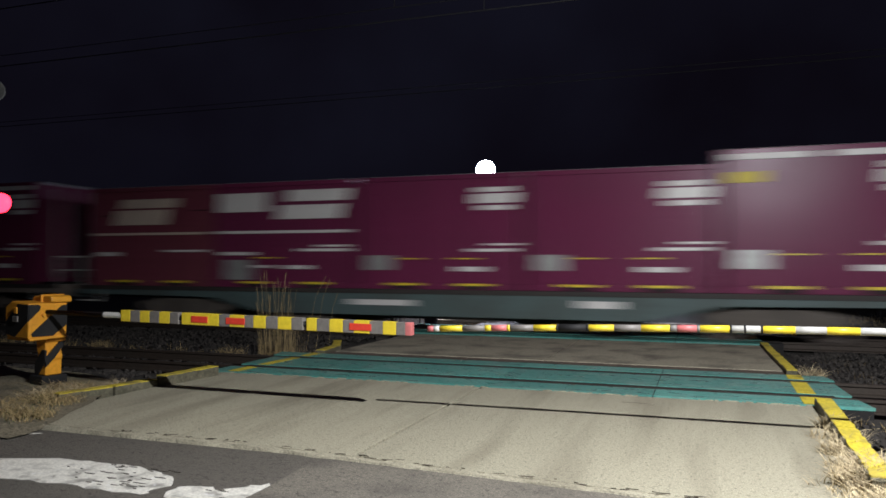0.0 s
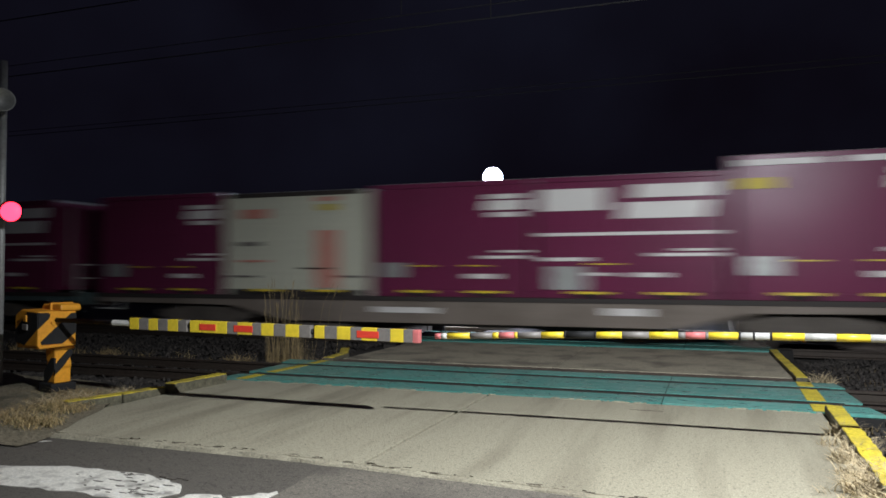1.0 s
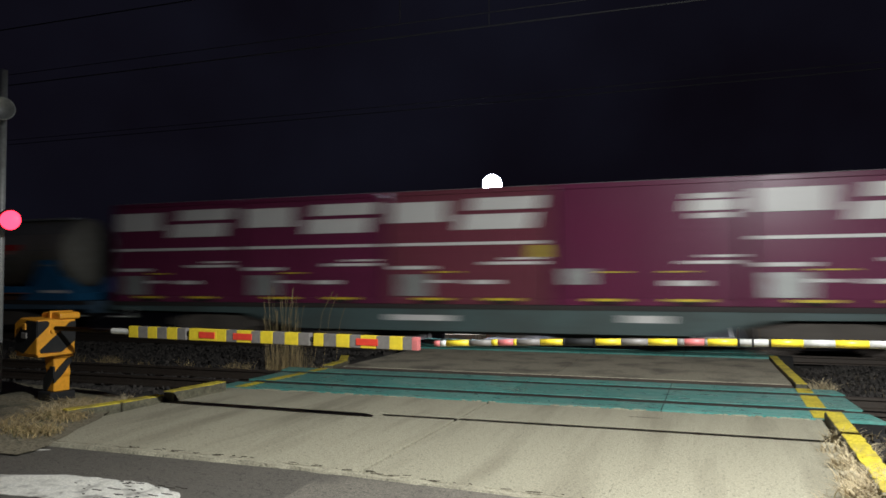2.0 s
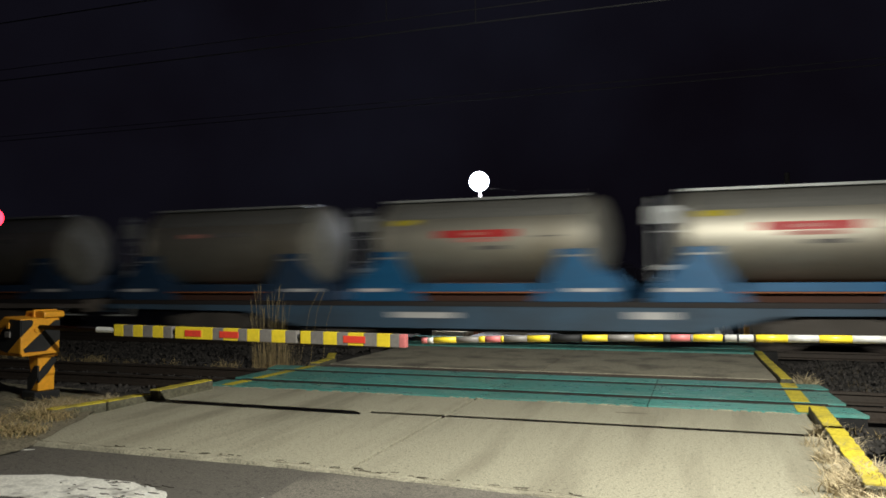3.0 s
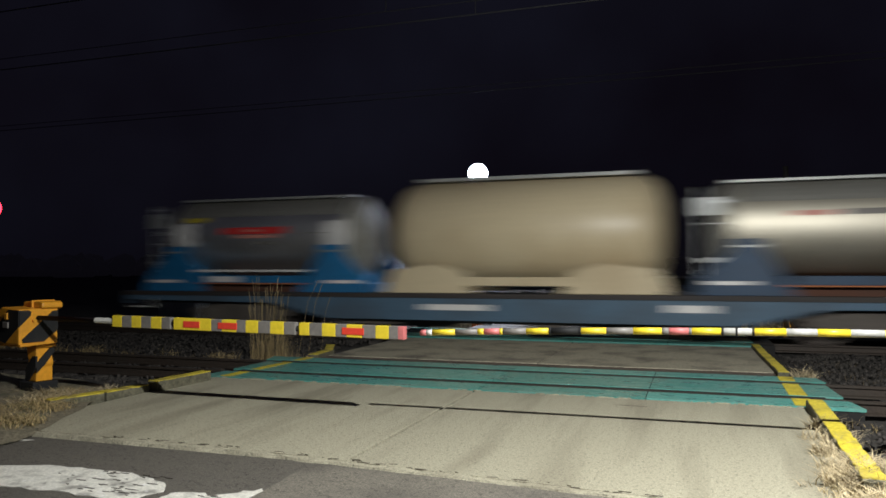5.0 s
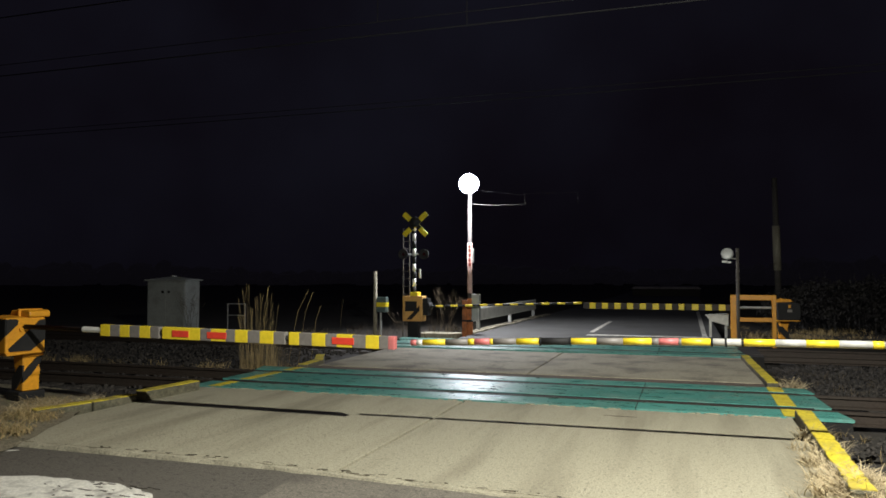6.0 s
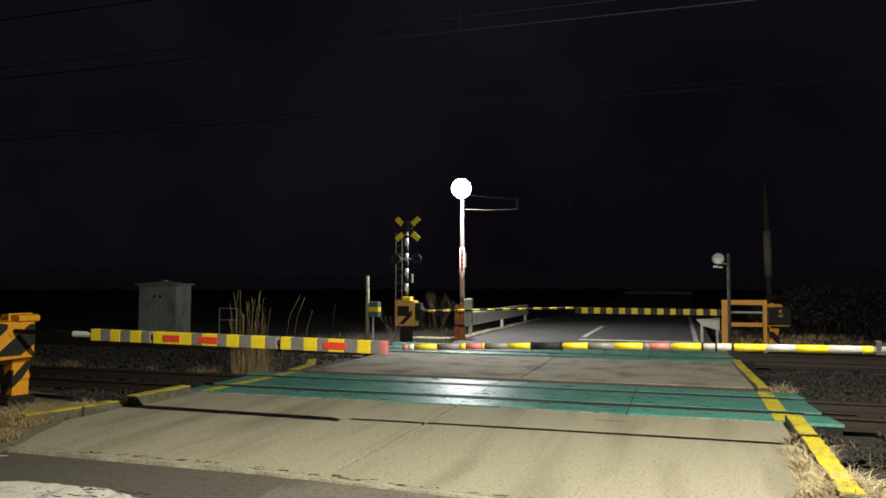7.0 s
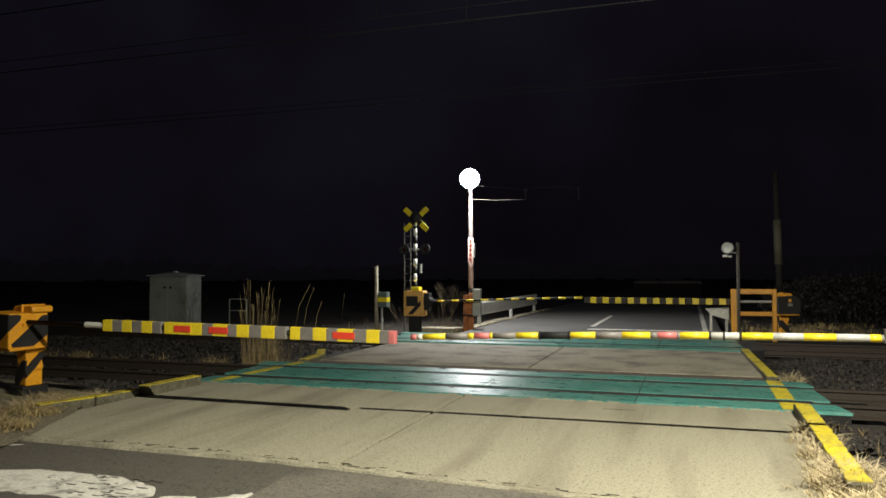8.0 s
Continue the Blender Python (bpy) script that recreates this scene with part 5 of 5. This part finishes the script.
def wagon(s, paint, label, rails=True):
    """A skeletal container wagon, its middle at s."""
    w = thing("container_wagon", label, "railway wagon", "wagons of the train")
    half = 9.75
    for y in (-0.42, 0.42):
        boxpart("centre_beam", (-half, half, y - 0.09, y + 0.09, 0.62, 0.92), UNDER_DARK, w)
    bm = bmesh.new()
    box(bm, -0.09, 0.09, -1.16, 1.16, 0.74, 0.915)
    cross = mesh_of("cross_beam", bm, UNDER_DARK)
    for i in range(13):
        ob = new("cross_beam", cross)
        ob.parent = w
        ob.location = (-half + 0.3 + (2 * half - 0.6) * i / 12, 0, 0)
    for y in (-1.17, 1.17):
        bm = bmesh.new()
        prism(bm, [(-half, 0.72), (-5.7, 0.68), (-4.3, 0.36), (4.3, 0.36), (5.7, 0.68), (half, 0.72), (half, 0.835), (-half, 0.835)], y - 0.035, y + 0.035)
        part("side_sill", bm, paint, w, "deep fish-bellied side sill", bevel=0.01)
        bm = bmesh.new()
        box(bm, -half, half, y - 0.055, y + 0.055, 0.832, 0.928)
        part("deck_edge", bm, UNDER_DARK, w)
    boxpart("data_panel", (-2.0, -0.55, -1.212, -1.2, 0.58, 0.70), LOGO, w, "white stencilled data panel")
    boxpart("data_panel", (3.0, 3.8, -1.212, -1.2, 0.60, 0.74), LOGO, w, "white stencilled data panel")
    for x0 in (-1.0, 1.9):
        bm = bmesh.new()
        tube(bm, (x0, -0.85, 0.50), (x0 + 0.9, -0.85, 0.50), 0.16, n=12)
        part("air_tank", bm, UNDER_DARK, w, smooth=True)
    bm = bmesh.new()
    prism(bm, [(-4.5, 0.30), (-4.2, 0.16), (-1.6, 0.16), (-1.3, 0.24), (1.2, 0.24), (1.5, 0.15), (4.0, 0.15), (4.5, 0.32), (4.5, 0.62), (-4.5, 0.62)], -0.30, 0.30)
    part("brake_gear", bm, UNDER_DARK, w, "dark brake gear under the frame", bevel=0.02)
    for x0, x1 in ((-3.9, -2.7), (0.2, 1.1), (3.2, 4.1)):
        boxpart("equipment_box", (x0, x1, -1.05, -0.55, 0.24, 0.60), BOGIE_DUST, w, bevel=0.02)
    for sx in (-1, 1):
        xb = sx * 6.6
        bm = bmesh.new()
        for y in (-0.98, 0.98):
            prism(bm, [(xb - 1.3, 0.38), (xb - 0.5, 0.26), (xb + 0.5, 0.26), (xb + 1.3, 0.38), (xb + 1.3, 0.52), (xb + 0.45, 0.66), (xb - 0.45, 0.66), (xb - 1.3, 0.52)], y - 0.06, y + 0.06)
        box(bm, xb - 0.2, xb + 0.2, -0.95, 0.95, 0.42, 0.66)
        bg = part("bogie_frame", bm, BOGIE_DUST, w, "dark dusty bogie frame", bevel=0.02)
        for xw in (xb - 0.95, xb + 0.95):
            for y in (-0.60, 0.60):
                bm = bmesh.new()
                k = 1 if y > 0 else -1
                lathe(bm, [(0.0, -0.06), (0.12, -0.06), (0.34, -0.03), (0.40, -0.065), (0.405, 0.05), (0.435, 0.06), (0.435, 0.085), (0.0, 0.085)], 28, pose(xw, y, 0.403, 90 * k, 0, 0))
                part("wheel", bm, WHEEL, bg, smooth=False)
            bm = bmesh.new()
            tube(bm, (xw, -1.02, 0.40), (xw, 1.02, 0.40), 0.085, n=12)
            part("axle", bm, UNDER_DARK, bg, smooth=True)
            for y in (-1.03, 1.03):
                boxpart("axle_box", (xw - 0.13, xw + 0.13, y - 0.07, y + 0.07, 0.28, 0.53), BOGIE_DUST, bg, bevel=0.02)
        bm = bmesh.new()
        box(bm, sx * half - 0.06, sx * half + 0.06, -1.15, 1.15, 0.62, 0.93)
        part("end_beam", bm, paint, w, bevel=0.01)
        bm = bmesh.new()
        box(bm, min(sx * half, sx * (half + 0.34)), max(sx * half, sx * (half + 0.34)), -0.13, 0.13, 0.64, 0.86)
        part("coupler", bm, UNDER_DARK, w, bevel=0.03)
        if rails:
            bm = bmesh.new()
            for y in (-1.1, 1.1):
                tube(bm, (sx * (half - 0.1), y, 0.9), (sx * (half - 0.1), y, 1.65), 0.018, n=6)
            tube(bm, (sx * (half - 0.1), -1.1, 1.65), (sx * (half - 0.1), 1.1, 1.65), 0.018, n=6)
            tube(bm, (sx * (half - 0.1), -1.1, 1.3), (sx * (half - 0.1), 1.1, 1.3), 0.015, n=6)
            part("end_rail", bm, WHITE_TAPE, w, "white end handrail")
        bm = bmesh.new()
        tube(bm, (sx * 9.0, -1.19, 0.55), (sx * 9.6, -1.19, 0.55), 0.02, n=6)
        tube(bm, (sx * 9.0, -1.19, 0.55), (sx * 9.0, -1.19, 0.8), 0.02, n=6)
        part("step", bm, WHITE_TAPE, w, "white shunter's step")
    ride(w, s)


def slanted(bm, x0, x1, z0, z1, y, lean=0.0, t=0.006):
    prism(bm, [(x0, z0), (x1, z0), (x1 + lean, z1), (x0 + lean, z1)], y - t, y + 0.01)


def container(s0, s1, kind):
    """A twelve-foot box between s0 (rear) and s1 (front); kind chooses paint and markings."""
    L = s1 - s0 - 0.06
    H = 2.68 if kind == "tall" else (2.36 if kind == "cream" else 2.42)
    labels = {"plain": "purple freight container with small white lettering", "bars": "purple freight container with large white markings and a white line",
              "tan": "reddish purple freight container with one tan marking", "tall": "tall purple freight container with white roof edges", "cream": "cream white freight container with red bands",
              "grey": "purple freight container with white markings and a yellow plate"}
    c = thing("freight_container", labels[kind], "freight container", "containers on the train")
    body = CREAM if kind == "cream" else (PURPLE_WORN if kind in ("tan", "grey") else PURPLE)
    W = 1.20
    x = lambda u: -L / 2 + u * L
    z = lambda v: H * (1 - v)
    bm = bmesh.new()
    box(bm, -L / 2 + 0.02, L / 2 - 0.02, -W + 0.03, W - 0.03, 0.06, H - 0.04)
    part("shell", bm, body, c)
    bm = bmesh.new()
    box(bm, -0.045, 0.045, -0.012, 0.012, 0.16, H - 0.12)
    rib = mesh_of("rib", bm, body)
    for sy in (-1, 1):
        for k in range(15):
            ob = new("rib", rib)
            ob.parent = c
            ob.location = (-L / 2 + 0.22 + (L - 0.44) * k / 14, sy * (W - 0.018), 0)
    for sx in (-1, 1):
        for sy in (-1, 1):
            boxpart("corner_post", (sx * (L / 2 - 0.06) - 0.06, sx * (L / 2 - 0.06) + 0.06, sy * (W - 0.06) - 0.06, sy * (W - 0.06) + 0.06, 0.0, H), body, c, bevel=0.012)
    for sy in (-1, 1):
        for z0, z1 in ((0.0, 0.13), (H - 0.10, H)):
            boxpart("side_rail", (-L / 2 + 0.12, L / 2 - 0.12, sy * (W - 0.05) - 0.05, sy * (W - 0.05) + 0.05, z0, z1), UNDER_DARK if kind == "cream" else body, c, bevel=0.01)
    bm = bmesh.new()
    box(bm, -L / 2 + 0.05, L / 2 - 0.05, -W + 0.06, W - 0.06, H - 0.04, H + 0.015)
    part("roof", bm, GALV, c, "weathered metal roof", bevel=0.01)
    for sx in (-1, 1):
        for k in (-0.6, 0.0, 0.6):
            bm = bmesh.new()
            tube(bm, (sx * (L / 2 - 0.005), k, 0.15), (sx * (L / 2 - 0.005), k, H - 0.15), 0.02, n=6)
            part("lock_bar", bm, GALV, c)
    Y = -W - 0.002

    def mark(name, u0, u1, v0, v1, m, lean=0.0, label=""):
        bm = bmesh.new()
        slanted(bm, x(u0), x(u1), z(v1), z(v0), Y, lean)
        part(name, bm, m, c, label)

    for u in ((0.20, 0.40), (0.62, 0.82)):
        mark("fork_pocket", u[0], u[1], 0.945, 0.965, YELLOW_TAPE, label="yellow fork pocket edge")
        # no recess here: a flat near-black plate paints the shade inside the pocket
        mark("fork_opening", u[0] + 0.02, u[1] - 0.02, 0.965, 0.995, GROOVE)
    if kind in ("plain", "tall"):
        mark("lettering", 0.74, 0.95, 0.12, 0.16, LOGO, label="small white lettering block")
        mark("lettering", 0.72, 0.97, 0.175, 0.255, LOGO, 0.03)
        mark("lettering", 0.76, 0.95, 0.275, 0.315, LOGO)
        mark("placard", 0.06, 0.22, 0.70, 0.83, GALV, label="grey document placard")
        mark("lettering", 0.70, 0.97, 0.645, 0.67, LOGO)
        mark("lettering", 0.80, 0.99, 0.60, 0.618, LOGO)
        mark("lettering", 0.62, 0.80, 0.80, 0.84, LOGO)
        mark("yellow_line", 0.27, 0.40, 0.725, 0.735, YELLOW_TAPE)
        mark("yellow_line", 0.60, 0.74, 0.725, 0.735, YELLOW_TAPE)
    if kind == "tall":
        mark("roof_stripe", 0.03, 0.42, 0.035, 0.075, LOGO, label="white reflective roof stripe")
        mark("roof_stripe", 0.52, 0.97, 0.035, 0.075, LOGO)
        mark("yellow_plate", 0.03, 0.20, 0.16, 0.235, YELLOW, label="yellow plate")
    if kind in ("bars", "grey"):
        mark("panel", 0.03, 0.39, 0.10, 0.28, LOGO, label="large white panel")
        mark("logo_bar", 0.53, 0.95, 0.085, 0.19, LOGO, 0.05, "white slanted bar")
        mark("logo_bar", 0.46, 0.90, 0.225, 0.355, LOGO, 0.08, "white slanted bar")
        mark("white_line", 0.02, 0.97, 0.462, 0.488, LOGO)
        mark("placard", 0.08, 0.28, 0.74, 0.93, GALV, label="grey document placard")
        mark("lettering", 0.04, 0.30, 0.665, 0.695, LOGO)
        mark("lettering", 0.62, 0.97, 0.635, 0.66, LOGO)
        mark("lettering", 0.75, 0.96, 0.60, 0.618, LOGO)
        mark("lettering", 0.52, 0.70, 0.79, 0.825, LOGO)
        mark("lettering", 0.30, 0.42, 0.79, 0.815, LOGO)
        mark("yellow_line", 0.30, 0.46, 0.715, 0.725, YELLOW_TAPE)
    if kind == "grey":
        mark("yellow_plate", 0.90, 0.99, 0.50, 0.60, YELLOW, label="yellow plate")
    if kind == "tan":
        mark("logo_bar", 0.26, 0.72, 0.125, 0.215, LOGO_TAN, 0.06, "tan slanted bar")
        mark("logo_bar", 0.20, 0.64, 0.235, 0.385, LOGO_TAN, 0.10, "tan slanted bar")
        mark("white_line", 0.02, 0.97, 0.465, 0.488, LOGO_TAN)
        mark("lettering", 0.06, 0.25, 0.66, 0.70, LOGO)
        mark("lettering", 0.62, 0.95, 0.64, 0.66, LOGO)
        mark("dark_line", 0.10, 0.20, 0.28, 0.29, BLACK)
        mark("dark_line", 0.86, 0.97, 0.245, 0.255, BLACK)
    if kind == "cream":
        mark("red_band", 0.66, 0.80, 0.38, 0.93, FADED_RED, label="faded red lettering column")
        mark("red_band", 0.66, 0.80, 0.06, 0.10, FADED_RED)
        mark("yellow_plate", 0.68, 0.79, 0.13, 0.19, YELLOW)
        mark("lettering", 0.12, 0.32, 0.16, 0.25, FADED_RED)
        mark("dark_plate", 0.10, 0.26, 0.48, 0.52, GREY_TAPE, label="small dark plate")
        mark("lettering", 0.10, 0.32, 0.66, 0.68, FADED_RED)
        mark("dark_line", 0.55, 0.76, 0.735, 0.75, BLACK)
        mark("lettering", 0.04, 0.24, 0.81, 0.83, GREY_TAPE)
        mark("lettering", 0.80, 0.98, 0.81, 0.83, GREY_TAPE)
    ride(c, (s0 + s1) / 2, DECK)


def tank(s0, s1, steel, logo, blue, label, rail=False, clad=False):
    """A tank container on blue saddles; s0 is its rear end."""
    L = s1 - s0
    c = thing("tank_container", label, "tank container", "tanks on the train")
    r, zc = 0.925, 1.29
    e = L / 2 - 0.22
    bm = bmesh.new()
    dish = [(r * math.sin(radians(9 * k)), e - 0.36 + 0.36 * math.cos(radians(9 * k))) for k in range(11)]
    lathe(bm, [dish[-1], (r, -(e - 0.36))], 48, pose(0, 0, zc, 0, 90, 0))
    part("barrel", bm, steel, c, smooth=True)
    for k in (1, -1):
        bm = bmesh.new()
        lathe(bm, [(q, k * h) for q, h in dish], 48, pose(0, 0, zc, 0, 90, 0))
        part("dished_end", bm, TANK_END, c, "dull grey dished end", smooth=True)
    for xb in (-e + 0.40, e - 0.40):
        bm = bmesh.new()
        lathe(bm, [(r - 0.01, -0.035), (r + 0.012, -0.03), (r + 0.012, 0.03), (r - 0.01, 0.035)], 48, pose(xb, 0, zc, 0, 90, 0))
        part("hoop", bm, steel, c, smooth=True)
    for sx in (-1, 1):
        xe = sx * (L / 2)
        for y in (-1.18, 1.08):
            bm = bmesh.new()
            prism(bm, sorted_ccw([(xe, 0.0), (xe - sx * 1.65, 0.0), (xe - sx * 1.42, 0.38), (xe - sx * 1.16, 0.82), (xe - sx * 1.12, 1.06), (xe - sx * 0.60, 1.06), (xe - sx * 0.56, 0.84), (xe - sx * 0.10, 0.42), (xe, 0.34)]), y, y + 0.10)
            part("saddle", bm, blue, c, "blue painted steel saddle", bevel=0.01)
        bm = bmesh.new()
        box(bm, xe - sx * 0.85 - 0.22, xe - sx * 0.85 + 0.22, -1.08, 1.08, 0.10, 0.62)
        part("cross_bearer", bm, blue, c)
        bm = bmesh.new()
        box(bm, min(xe - sx * 0.12, xe - sx * 0.95), max(xe - sx * 0.12, xe - sx * 0.95), -1.192, -1.178, 0.20, 0.27)
        part("handrail", bm, LOGO, c, "white strip on the saddle")
        bm = bmesh.new()
        box(bm, min(xe - sx * 0.62, xe - sx * 1.06), max(xe - sx * 0.62, xe - sx * 1.08), -1.192, -1.178, 0.90, 0.94)
        part("handrail", bm, GALV, c)
        bm = bmesh.new()
        box(bm, xe - 0.06, xe + 0.06, -1.19, 1.19, 0.0, 0.20)
        part("end_beam", bm, blue, c, bevel=0.01)
    for y in (-1.13, 1.13):
        boxpart("side_beam", (-L / 2 + 1.6, L / 2 - 1.6, y - 0.05, y + 0.05, 0.20, 0.37), blue, c, bevel=0.01)
    boxpart("lower_beam", (-L / 2 + 1.55, L / 2 - 1.55, -1.02, 1.02, 0.0, 0.20), RUST_DARK, c, "rusty brown lower beam")
    bm = bmesh.new()
    box(bm, -L / 2 + 1.5, L / 2 - 1.5, -1.182, -1.13, 0.172, 0.20)
    part("lower_line", bm, RUST, c)
    if rail:
        bm = bmesh.new()
        box(bm, -L / 2 + 1.35, L / 2 - 1.45, -1.16, -1.10, 0.455, 0.505)
        part("side_rail", bm, LOGO, c, "bright white side rail")
        boxpart("placard", (-L / 2 + 1.75, -L / 2 + 2.6, -1.195, -1.18, 0.22, 0.35), LOGO, c, "white placard")
    # walkway and ladder
    bm = bmesh.new()
    box(bm, -L / 2 + 0.55, L / 2 - 0.75, -0.45, -0.10, zc + r - 0.03, zc + r + 0.02)
    for k in (-1.4, 0.1, 1.5):
        tube(bm, (k, 0.12, zc + r - 0.03), (k, 0.12, zc + r + 0.055), 0.24, n=16)
    part("walkway", bm, GALV, c, "grating walkway and manlids on top")
    bm = bmesh.new()
    xl = -L / 2 + 0.05
    for y in (-0.95, -0.55):
        tube(bm, (xl, y, 0.1), (xl, y, zc + r - 0.15), 0.02, n=6)
    for i in range(7):
        tube(bm, (xl, -0.95, 0.3 + 0.28 * i), (xl, -0.55, 0.3 + 0.28 * i), 0.015, n=6)
    for y0, y1, z0, z1 in ((-1.0, -0.50, 1.75, 1.83), (-1.0, -0.5, 1.35, 1.40), (-1.0, -0.50, 0.62, 0.74)):
        box(bm, xl - 0.03, xl + 0.45, y0, y0 + 0.03, z0, z1 - 0.03)
    part("ladder", bm, GALV, c, "steel end ladder and rails")
    boxpart("end_board", (xl - 0.10, xl + 0.32, -1.0, -0.97, 1.52, 1.86), GALV, c, "white board beside the end ladder")
    # pale panel over each saddle and a duller strip along the upper barrel

    def skin(name, xa, xb, a0, a1, m, label=""):
        """A thin patch laid on the barrel between two angles above the horizontal."""
        bm = bmesh.new()
        rows = []
        for k in range(7):
            a = radians(a0 + (a1 - a0) * k / 6)
            rows.append([bm.verts.new((xx, -(r + 0.004) * math.cos(a), zc + (r + 0.004) * math.sin(a))) for xx in (xa, xb)])
        for p, q in zip(rows, rows[1:]):
            bm.faces.new((p[0], p[1], q[1], q[0]))
        part(name, bm, m, c, label)

    for xa in (-L / 2 + 0.62, L / 2 - 1.12) if clad else ():
        skin("cladding", xa, xa + 0.56, -14, 20, LOGO if steel is TANK_STEEL else steel, "plain pale panel over the saddle")
    skin("crown", -e + 0.45, e - 0.45, 31, 78, TANK_CROWN, "dull grey strip along the upper barrel")
    if logo:
        skin("logo", -0.95, 0.75, 3, 13, RED_MARK, "red painted name band")
        skin("logo", -0.55, 0.50, -3, 2, FADED_RED)
        skin("logo_gap", -0.30, 0.05, 6, 10, FADED_RED)
        skin("lettering", -0.1, 0.55, -13, -8, GREY_TAPE)
        skin("lettering", 1.2, 1.7, 2, 4, GREY_TAPE)
        skin("yellow_plate", -2.05, -1.45, 22, 30, YELLOW, "yellow plate")
    else:
        skin("lettering", -0.35, 0.6, 12, 19, GREY_TAPE)
        skin("lettering", -1.2, -0.5, 12, 18, FADED_RED)
    ride(c, (s0 + s1) / 2, DECK)


def sorted_ccw(pts):
    area = sum(a[0] * b[1] - b[0] * a[1] for a, b in zip(pts, pts[1:] + pts[:1]))
    return pts if area > 0 else pts[::-1]


def cream_tank(s0, s1, label):
    L = s1 - s0
    c = thing("tank_container", label, "tank container", "tanks on the train")
    r, zc, e = 1.17, 1.28, L / 2 - 0.02
    bm = bmesh.new()
    prof = [(0.0, -e), (0.55, -e + 0.03), (0.90, -e + 0.12), (1.08, -e + 0.26), (r, -e + 0.48), (r, e - 0.48), (1.08, e - 0.26), (0.90, e - 0.12), (0.55, e - 0.03), (0.0, e)]
    lathe(bm, prof, 48, pose(0, 0, zc, 0, 90, 0))
    part("barrel", bm, CREAM_TANK, c, smooth=True)
    for sx in (-1, 1):
        xe = sx * L / 2
        for y in (-1.19, 1.08):
            bm = bmesh.new()
            prism(bm, sorted_ccw([(xe, 0.0), (xe - sx * 2.0, 0.0), (xe - sx * 1.8, 0.45), (xe - sx * 1.2, 0.62), (xe - sx * 0.2, 0.5)]), y, y + 0.11)
            part("saddle", bm, CREAM_TANK, c, "cream painted saddle", bevel=0.02)
        boxpart("cross_bearer", (xe - sx * 1.0 - 0.3, xe - sx * 1.0 + 0.3, -1.08, 1.08, 0.02, 0.4), CREAM_TANK, c)
    for y in (-1.14, 1.14):
        boxpart("side_beam", (-L / 2 + 1.9, L / 2 - 1.9, y - 0.05, y + 0.05, 0.16, 0.34), CREAM_TANK, c, bevel=0.01)
    bm = bmesh.new()
    box(bm, -L / 2 + 0.6, L / 2 - 0.6, -0.5, 0.5, zc + r - 0.02, zc + r + 0.05)
    part("walkway", bm, GALV, c, "dark grating walkway on top")
    ride(c, (s0 + s1) / 2, DECK)


def train():
    for i, (paint, lab) in enumerate(((UNDER_TEAL, "grey-green container wagon carrying purple containers"), (UNDER_BROWN, "dusty grey-brown container wagon"), (UNDER_TEAL, "grey-green container wagon carrying purple containers"),
                                      (UNDER_BLUE, "blue-grey container wagon carrying tanks"), (UNDER_BROWN, "dusty brown container wagon carrying tanks"), (UNDER_BLUE, "blue container wagon at the end of the train"))):
        wagon(-5.40 - 20.13 * i, paint, lab, i < 3)
    for s0, s1, k in ((0.22, 3.95, "tall"), (-3.53, 0.20, "plain"), (-7.27, -3.55, "plain"), (-11.0, -7.29, "bars"), (-14.75, -11.02, "tan"),
                      (-20.22, -16.50, "tall"), (-23.98, -20.25, "bars"), (-27.6, -24.0, "plain"), (-31.45, -27.65, "cream"), (-35.2, -31.5, "plain"),
                      (-40.45, -36.75, "bars"), (-44.1, -40.47, "plain"), (-47.75, -44.12, "grey"), (-51.5, -47.78, "bars"), (-55.25, -51.53, "bars")):
        container(s0, s1, k)
    a, b = "steel tank with a red name band on blue saddles", "stained steel tank with faded lettering on dull blue saddles"
    tank(-62.35, -56.65, TANK_TAN, True, TANK_BLUE, a)
    tank(-68.75, -63.05, TANK_TAN, True, TANK_BLUE, a)
    tank(-75.1, -69.45, TANK_TAN, False, TANK_DULL, b)
    tank(-82.3, -76.75, TANK_TAN, False, TANK_DULL, b)
    tank(-88.9, -83.3, TANK_STEEL, True, TANK_BLUE, a, True)
    tank(-95.3, -89.55, TANK_STEEL, True, TANK_BLUE, a, True)
    tank(-102.5, -96.8, TANK_TAN, False, TANK_DULL, b)
    cream_tank(-108.95, -103.1, "large cream tank with a tan stained belly")
    tank(-115.2, -109.4, TANK_STEEL, True, TANK_BLUE, "bright steel tank with a red name band at the train's end", True, True)


def motions():
    """The train rolls past at a steady speed."""
    for ob, s, z in moving:
        walk(ob, [(0.5 * i, pose(s + SPEED * 0.5 * i, TRAIN_Y, z)) for i in range(17)])


train()
motions()
